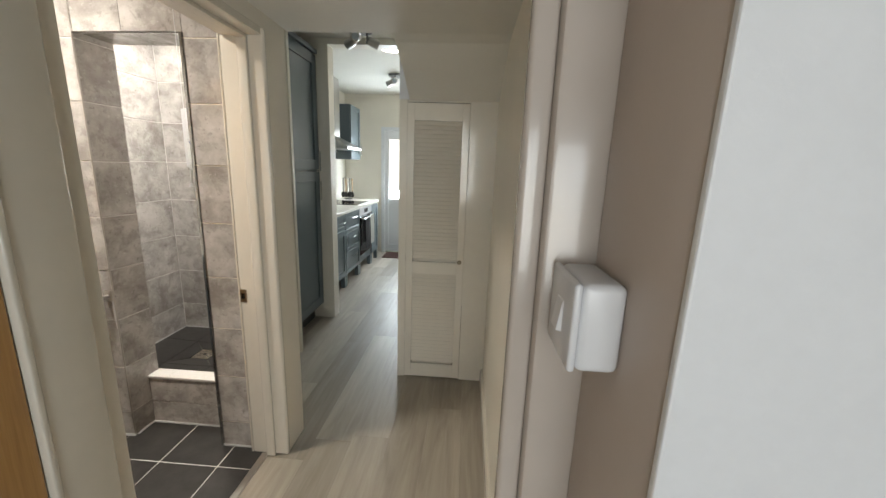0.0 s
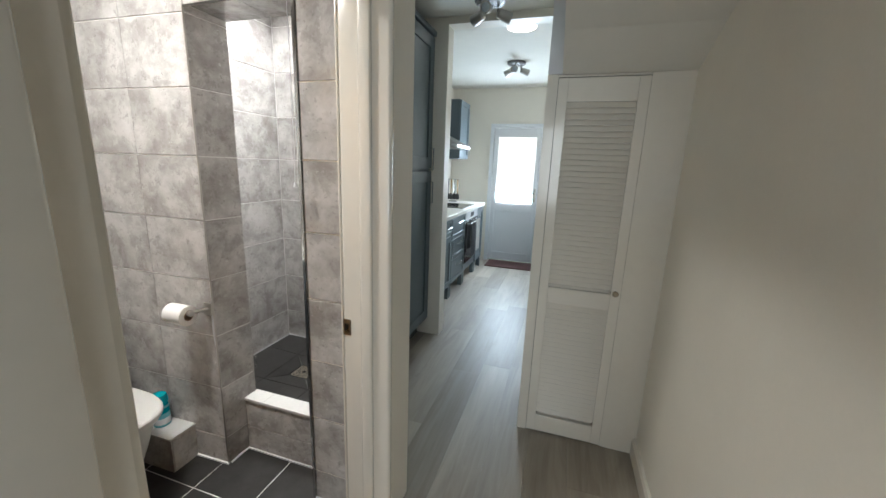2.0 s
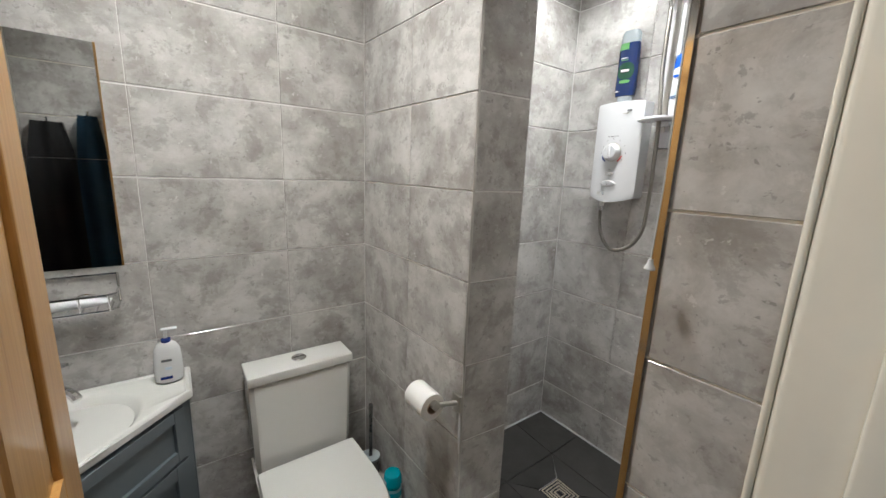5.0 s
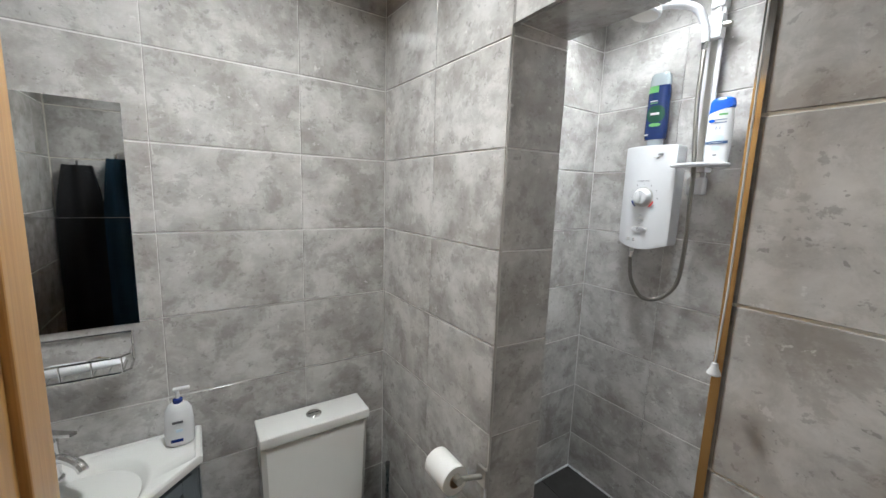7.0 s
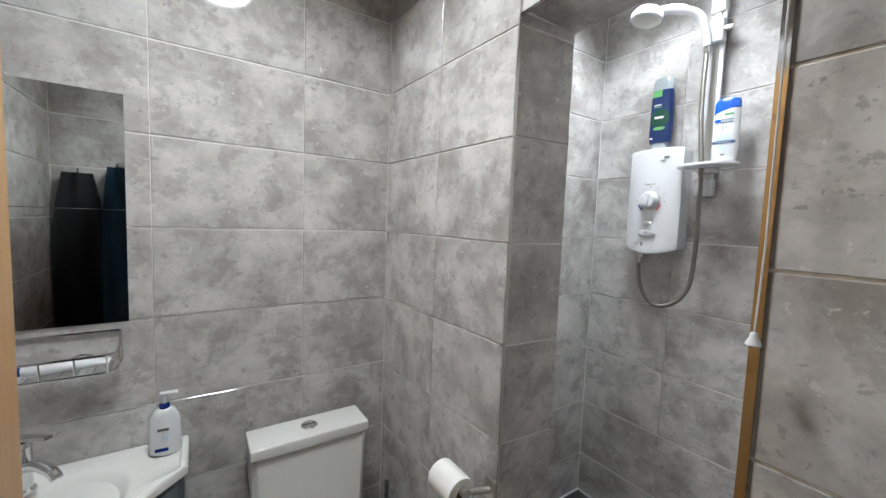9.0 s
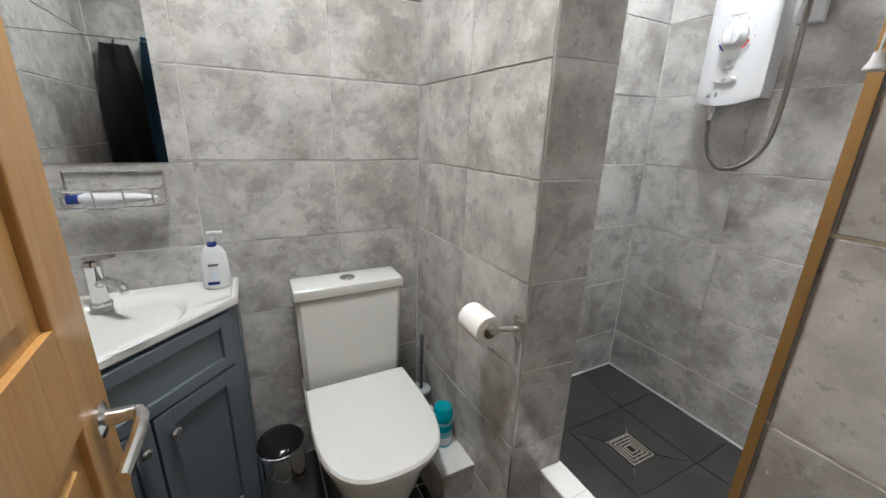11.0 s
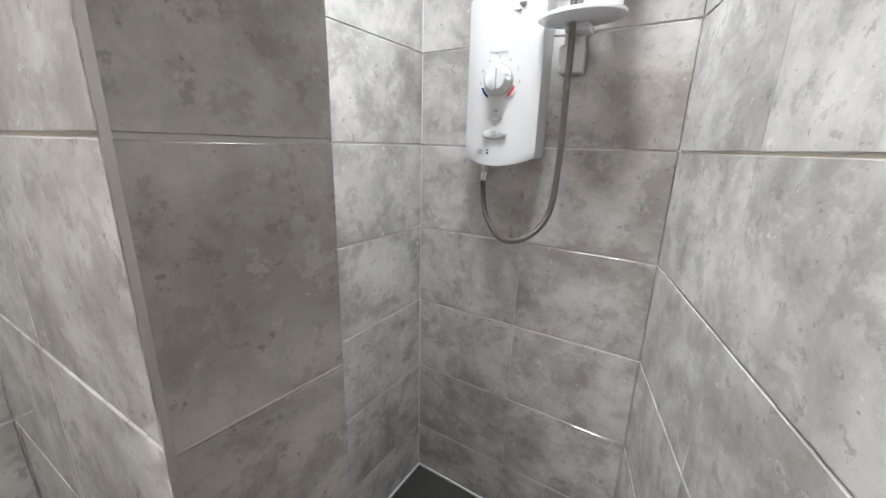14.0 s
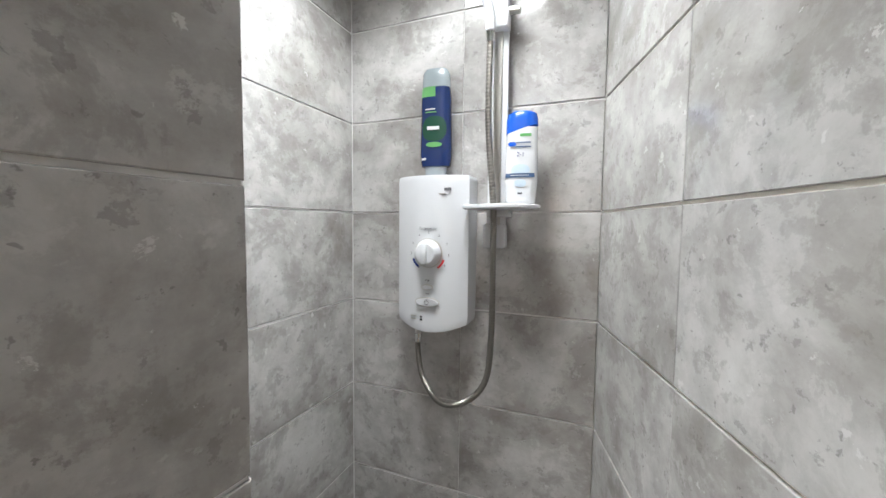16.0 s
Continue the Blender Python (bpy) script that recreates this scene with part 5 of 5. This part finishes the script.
def kitchen_run():
    x = -2.085
    y = 3.51
    for k, (w, kind) in enumerate(((0.43, "door"), (0.34, "door"), (0.55, "drawers"))):
        c = thing("base_cabinet", pose(x, y, 0), "blue-grey framed kitchen base cabinet on legs", "cabinet", "base cabinets along the wall")
        part("carcass", B(0.0, 0.60, 0.002, w - 0.002, 0.14, 0.875), CABINET, c)
        for lx in (0.05, 0.585):
            for ly in (0.03, w - 0.03):
                part("leg", B(lx - 0.025, lx + 0.025, ly - 0.022, ly + 0.022, 0.0, 0.14, bevel=0.003), CABINET, c)
        if kind == "drawers":
            for z0, h in ((0.15, 0.26), (0.415, 0.22), (0.64, 0.225)):
                dr = shaker(c, "drawer", w - 0.01, h, stile=0.04)
                dr.matrix_basis = pose(0.60, w / 2, z0, 0, 0, 90)
                bar_handle(dr, (-0.09, -0.018, h * 0.72), (0.09, -0.018, h * 0.72), (0, -0.028, 0))
        else:
            dr = shaker(c, "drawer", w - 0.01, 0.165, stile=0.04)
            dr.matrix_basis = pose(0.60, w / 2, 0.70, 0, 0, 90)
            bar_handle(dr, (-0.07, -0.018, 0.09), (0.07, -0.018, 0.09), (0, -0.028, 0))
            dr = shaker(c, "door", w - 0.01, 0.54, stile=0.06)
            dr.matrix_basis = pose(0.60, w / 2, 0.15, 0, 0, 90)
            bar_handle(dr, (w / 2 - 0.05, -0.018, 0.30), (w / 2 - 0.05, -0.018, 0.47), (0, -0.028, 0))
        y += w
    o = thing("built_in_oven", pose(x, y, 0), "white and black built-in oven under the worktop", "oven")
    part("body", B(0.0, 0.60, 0.003, 0.595, 0.14, 0.875), CABINET, o)
    for lx in (0.05, 0.585):
        for ly in (0.03, 0.565):
            part("leg", B(lx - 0.025, lx + 0.025, ly - 0.022, ly + 0.022, 0, 0.14, bevel=0.003), CABINET, o)
    part("control_panel", B(0.60, 0.622, 0.006, 0.592, 0.775, 0.872, bevel=0.003), PLASTIC, o, "white control panel")
    part("display", B(0.622, 0.625, 0.22, 0.38, 0.80, 0.85), BLACK, o)
    dr = part("door", B(0.60, 0.625, 0.006, 0.592, 0.25, 0.77, bevel=0.004), BLACK, o, "black glass oven door")
    part("handle", T([(0.625, 0.06, 0.735), (0.665, 0.06, 0.735), (0.665, 0.54, 0.735), (0.625, 0.54, 0.735)], 0.008, 8), CHROME, dr)
    for yy, m, w, z in ((0.17, DARKCLOTH, 0.20, 0.34), (0.42, CLOTH, 0.19, 0.36)):
        t = thing("tea_towel", pose(x + 0.665, y + yy, z), "dark tea towel over the oven handle" if m is DARKCLOTH else "pale tea towel over the oven handle", "towel", "tea towels")
        rows = []
        for zz, d in ((0.0, 0.022), (0.2, 0.016), (0.36, 0.010), (0.396, 0.010)):
            f = [(0.011 + d * 0.5 + 0.006 * math.sin(i * 1.3), -w / 2 + w * i / 14, zz) for i in range(15)]
            rows.append(f + [(p[0] - 0.004, p[1], p[2]) for p in f[::-1]])
        part("cloth", L(rows), m, t, smooth=True)
    c = thing("base_cabinet", pose(x, y + 0.60, 0), "narrow blue-grey framed base cabinet at the end of the run", "cabinet", "base cabinets along the wall")
    part("carcass", B(0.0, 0.60, 0.002, 0.378, 0.14, 0.875), CABINET, c)
    for ly in (0.03, 0.35):
        part("leg", B(0.56, 0.61, ly - 0.022, ly + 0.022, 0.0, 0.14, bevel=0.003), CABINET, c)
    dr = shaker(c, "door", 0.37, 0.71, stile=0.06)
    dr.matrix_basis = pose(0.60, 0.19, 0.15, 0, 0, 90)
    bar_handle(dr, (-0.13, -0.018, 0.45), (-0.13, -0.018, 0.62), (0, -0.028, 0))
    ye = y + 0.98
    tp = thing("worktop", pose(x, 3.505, 0.8755), "pale worktop along the kitchen wall", "worktop")
    part("slab", B(0.0, 0.635, 0.0, ye - 3.505 + 0.02, 0.0, 0.038, bevel=0.004), WORKTOP, tp)
    part("upstand", B(0.0, 0.015, 0.0, ye - 3.505 + 0.02, 0.038, 0.10), WORKTOP, tp)
    hb = thing("induction_hob", pose(x + 0.33, y + 0.30, 0.9137), "black glass hob set on the worktop", "hob")
    part("glass", B(-0.25, 0.25, -0.28, 0.28, 0, 0.006, bevel=0.002), BLACK, hb)
    # wall units and hood
    hd = thing("cooker_hood", pose(x, y, 1.615), "steel chimney cooker hood", "hood")
    part("canopy", L([[(0.0, a, z), (d, a, z), (d, b, z), (0.0, b, z)] for a, b, d, z in ((0.0, 0.6, 0.48, 0), (0.0, 0.6, 0.48, 0.03), (0.2, 0.4, 0.25, 0.16))]), BRUSHED, hd)
    part("chimney", B(0.0, 0.25, 0.2, 0.4, 0.16, 0.885), BRUSHED, hd)
    for yy, w in ((y + 0.63, 0.45), (y - 0.42, 0.415), (y - 0.84, 0.415)):
        c = thing("wall_cabinet", pose(x, yy, 1.50), "blue-grey framed kitchen wall cabinet", "cabinet", "wall cabinets")
        part("carcass", B(0.0, 0.31, 0.002, w - 0.002, 0.0, 0.74), CABINET, c)
        dr = shaker(c, "door", w - 0.008, 0.73, stile=0.06)
        dr.matrix_basis = pose(0.311, w / 2, 0.005, 0, 0, 90)
        bar_handle(dr, (w / 2 - 0.05, -0.018, 0.06), (w / 2 - 0.05, -0.018, 0.22), (0, -0.028, 0))
    # utensils hanging from a stand beside the hob
    u = thing("utensil_stand", pose(-1.89, 5.70, 0.9137), "dark cooking utensils hanging from a small steel stand", "utensils")
    part("base", lathe([(0.055, 0), (0.058, 0.003), (0.056, 0.010), (0.01, 0.014)], 20), DARK, u, smooth=True)
    part("pole", T([(0, 0, 0.01), (0, 0, 0.315)], 0.006, 8), BRUSHED, u, smooth=True)
    part("rail", T([(-0.075, -0.02, 0.31), (0.075, 0.02, 0.31)], 0.005, 8), BRUSHED, u, smooth=True)
    for dx, m, w in ((-0.065, DARK, 0.030), (-0.025, PINE, 0.026), (0.022, DARK, 0.032), (0.062, PINE, 0.028)):
        dy = dx * 0.27 - 0.012
        part("utensil_handle", T([(dx, dy, 0.305), (dx, dy, 0.20), (dx, dy, 0.115)], [0.008, 0.007, 0.005], 8), m, u, smooth=True)
        part("utensil_head", L([[(dx + x, dy + y, z) for x, y, z in ring(r, zz, 12, 0, 0, 0.4)] for r, zz in ((0.006, 0.118), (w * 0.8, 0.095), (w, 0.065), (w * 0.85, 0.038), (w * 0.3, 0.028))]), DARK, u, smooth=True)


def sink_side():
    xw, y0 = 0.072, 4.75
    m = thing("washing_machine", pose(-0.53, 4.525, 0), "white front-loading washing machine", "washing machine")
    part("body", B(0.0, 0.58, 0.0, 0.60, 0.01, 0.85, bevel=0.006), PLASTIC, m)
    part("foot", B(0.02, 0.06, 0.02, 0.06, 0, 0.012), DARK, m)
    dr = part("door", L([[(-0.002 - d, 0.30 + p[0], 0.44 + p[1]) for p in ring(r, 0, 28)] for r, d in ((0.205, 0), (0.205, 0.03), (0.17, 0.05), (0.15, 0.052))]), PLASTIC, m, "round white door ring", True)
    part("door_glass", L([[(-0.052 - d, 0.30 + p[0], 0.44 + p[1]) for p in ring(r, 0, 28)] for r, d in ((0.15, 0), (0.13, 0.02), (0.05, 0.03))]), BLACK, dr, "dark glass", True)
    part("drawer", B(-0.012, 0.0, 0.03, 0.18, 0.74, 0.83, bevel=0.003), PLASTIC, m)
    part("dial", L([[(-0.001 - d, 0.42 + p[0], 0.785 + p[1]) for p in ring(r, 0, 20)] for r, d in ((0.03, 0), (0.027, 0.02))]), CHROME, m, smooth=True)
    c = thing("base_cabinet", pose(-0.53, 5.13, 0), "blue-grey sink base cabinet", "cabinet", "base cabinets along the wall")
    part("carcass", B(0.0, 0.58, 0.0, 0.96, 0.14, 0.875), CABINET, c)
    part("leg", B(0.02, 0.07, 0.02, 0.07, 0, 0.14), CABINET, c)
    part("leg", B(0.02, 0.07, 0.89, 0.94, 0, 0.14), CABINET, c)
    d2 = shaker(c, "door", 0.46, 0.70, stile=0.06)
    d2.matrix_basis = pose(-0.001, 0.73, 0.15, 0, 0, -90)
    bar_handle(d2, (0.18, -0.018, 0.45), (0.18, -0.018, 0.62), (0, -0.028, 0))
    dr = shaker(c, "door", 0.49, 0.70, stile=0.06)
    dr.matrix_basis = pose(-0.001, 0.25, 0.15, 0, 0, -90)
    bar_handle(dr, (-0.2, -0.018, 0.45), (-0.2, -0.018, 0.62), (0, -0.028, 0))
    e = thing("end_panel", pose(-0.55, 4.485, 0), "dark blue-grey end panel of the worktop", "panel")
    part("panel", B(0.0, 0.615, 0.0, 0.03, 0.0, 0.875, bevel=0.002), CABINET, e)
    w = thing("sink_worktop", pose(-0.585, 4.470, 0.8755), "pale worktop on the sink side", "worktop")
    part("slab", B(0.0, 0.655, 0.0, 1.63, 0.0, 0.038, bevel=0.004), WORKTOP, w)
    r = thing("dish_rack", pose(-0.33, 4.80, 0.9137), "metal and slatted dish drainer on the worktop", "dish rack")
    part("tray", B(-0.17, 0.20, -0.13, 0.27, 0, 0.012, bevel=0.003), BRUSHED, r)
    for i in range(7):
        part("slat", B(-0.16, 0.19, -0.12 + i * 0.06, -0.10 + i * 0.06, 0.03, 0.045, bevel=0.003), DARK if i % 2 else BRUSHED, r)
    for sx in (-0.165, 0.19):
        part("side_wire", T([(sx, -0.12, 0.012), (sx, -0.12, 0.05), (sx, 0.26, 0.05), (sx, 0.26, 0.012)], 0.004, 6), CHROME, r)
    t = thing("kitchen_tap", pose(-0.09, 5.45, 0.9137), "chrome swan-neck kitchen tap", "tap")
    part("base", lathe([(0.026, 0), (0.026, 0.01), (0.018, 0.02), (0.016, 0.08)], 18), CHROME, t, smooth=True)
    part("spout", T(smooth_path([(0, 0, 0.06), (0, 0, 0.20), (-0.05, 0, 0.28), (-0.13, 0, 0.28), (-0.17, 0, 0.22)], 6), 0.011, 10), CHROME, t, smooth=True)
    k = thing("wall_clock", pose(-0.345, 6.219, 1.70), "round white wall clock with a dark centre", "clock")
    part("face", L([[(p[0], -d, p[1]) for p in ring(r, 0, 36)] for r, d in ((0.15, 0.0), (0.155, 0.008), (0.148, 0.020), (0.14, 0.021))]), DOORWHITE, k, smooth=True)
    part("centre", L([[(p[0], -d, p[1]) for p in ring(r, 0, 32)] for r, d in ((0.082, 0.019), (0.082, 0.026), (0.075, 0.027))]), NAVY, k, "dark blue centre", True)
    for i in range(12):
        a = radians(30 * i)
        part("hour_mark", B(-0.009, 0.009, -0.0235, -0.020, -0.012, 0.012), INK, k, m=pose(0.115 * math.sin(a), 0, 0.115 * math.cos(a), 0, math.degrees(a), 0))
    part("clock_arm", B(-0.004, 0.004, -0.030, -0.028, 0, 0.06), PLASTIC, k, m=pose(0, 0, 0, 0, 80, 0))
    part("clock_arm", B(-0.004, 0.004, -0.030, -0.028, 0, 0.045), PLASTIC, k, m=pose(0, 0, 0, 0, -50, 0))
    s = thing("wall_sign", pose(-0.35, 6.2195, 1.487), "small dark wall sign with pale lettering bars", "sign")
    part("board", B(-0.105, 0.105, -0.012, 0.0, -0.024, 0.024), DARK, s)
    for i in range(4):
        part("lettering", B(-0.085 + i * 0.045, -0.055 + i * 0.045, -0.0135, -0.012, -0.010, 0.010), CLOTH, s)
    sw = thing("wall_switch", pose(-0.60, 6.2195, 1.32), "white wall switch beside the back door", "switch")
    part("plate", B(-0.03, 0.03, -0.010, 0, -0.043, 0.043, bevel=0.003), PLASTIC, sw)
    # plant hanging near the window
    sh = thing("plant_shelf", pose(-0.03, 5.95, 1.66), "small white corner shelf", "shelf")
    part("board", B(-0.10, 0.10, -0.13, 0.13, 0.0, 0.018), GLOSS, sh)
    p = thing("trailing_plant", pose(-0.03, 5.93, 1.6785), "green trailing house plant in a pot", "plant")
    part("pot", lathe([(0.045, 0), (0.06, 0.10), (0.055, 0.10)], 18), PLASTIC, p, smooth=True)
    rnd = random.Random(7)
    for i in range(26):
        a, rr, z = rnd.uniform(0, 6.28), rnd.uniform(0.04, 0.15), rnd.uniform(0.06, 0.22)
        bm = L([[(-0.001, 0, 0), (0.001, 0, 0), (0.001, 0.0, 0.001), (-0.001, 0, 0.001)], [(-0.022, 0.035, 0.008), (0.022, 0.035, 0.008), (0.022, 0.035, 0.009), (-0.022, 0.035, 0.009)], [(-0.001, 0.085, -0.012), (0.001, 0.085, -0.012), (0.001, 0.085, -0.011), (-0.001, 0.085, -0.011)]])
        part("leaf", bm, LEAF, p, m=pose(rr * 0.5 * math.cos(a), rr * 0.5 * math.sin(a) - 0.02, z, rnd.uniform(-60, 50), rnd.uniform(-30, 30), math.degrees(a) - 90))
    for i in range(4):
        part("stem", T([(0, 0, 0.09), (0.02 * (i - 1.5), -0.02, 0.15 + 0.02 * i)], 0.003, 6), LEAF, p)
    mt = thing("door_mat", pose(-1.07, 5.98, 0.0005), "dark brown door mat inside the back door", "mat")
    part("coir", B(-0.33, 0.33, -0.19, 0.19, 0.0, 0.014, bevel=0.004), MATRED, mt)


def spot_cluster(name, m):
    s = thing(name, m, "dark chrome ceiling spotlight cluster with three heads", "ceiling light", "spotlight clusters")
    part("base", lathe([(0.092, -0.024), (0.098, -0.018), (0.098, -0.0005)], 28), POT, s, smooth=True)
    for i in range(3):
        a = radians(120 * i - 90)
        c = Vector((0.055 * math.cos(a), 0.055 * math.sin(a), 0))
        part("stem", T([c + Vector((0, 0, -0.02)), c + Vector((0, 0, -0.070))], 0.007, 8), POT, s)
        e = c + Vector((0.045 * math.cos(a), 0.045 * math.sin(a), -0.085))
        q = look(e, e + Vector((math.cos(a), math.sin(a), -0.28)))
        h = part("spot_head", L([[tuple(q @ Vector(p)) for p in ring(r, z, 18)] for r, z in ((0.020, 0.052), (0.030, 0.040), (0.034, -0.025), (0.035, -0.042), (0.029, -0.043), (0.027, -0.022))]), BRUSHED, s, "brushed steel spot head", True)
        part("bulb", L([[tuple(q @ Vector(p)) for p in ring(r, z, 16)] for r, z in ((0.026, -0.026), (0.022, -0.031), (0.01, -0.033))]), CLEAR, h)
    return s


def flush_light(m):
    f = thing("kitchen_ceiling_light", m, "round white flush kitchen ceiling light", "ceiling light", "flush ceiling lights")
    part("rim", lathe([(0.118, -0.02), (0.125, -0.016), (0.125, -0.0005)], 28), PLASTIC, f, smooth=True)
    part("diffuser", lathe([(0.112, -0.024), (0.114, -0.019)], 28), LAMPGLOW, f)


def wire_caddy():
    k = thing("wire_caddy", pose(-2.035, 2.065, 0.2075), "small chrome wire caddy on the shower floor", "rack")
    for i in range(3):
        for z in (0.004, 0.06):
            part("ring", T([(0.035 * math.cos(a), -0.05 + i * 0.06 + 0.028 * math.sin(a), z) for a in [2 * math.pi * j / 16 for j in range(17)]], 0.0025, 6), CHROME, k)
        for a in (0.4, 2.2, 4.2, 5.4):
            part("upright", T([(0.035 * math.cos(a), -0.05 + i * 0.06 + 0.028 * math.sin(a), z) for z in (0.002, 0.062)], 0.0022, 6), CHROME, k)


wire_caddy()
flush_light(pose(-0.84, 3.84, 2.505))
tall_cupboard()
kitchen_run()
sink_side()
spot_cluster("ceiling_spotlight", pose(-0.955, 3.16, 2.43))
spot_cluster("ceiling_spotlight", pose(-1.015, 4.92, 2.505))
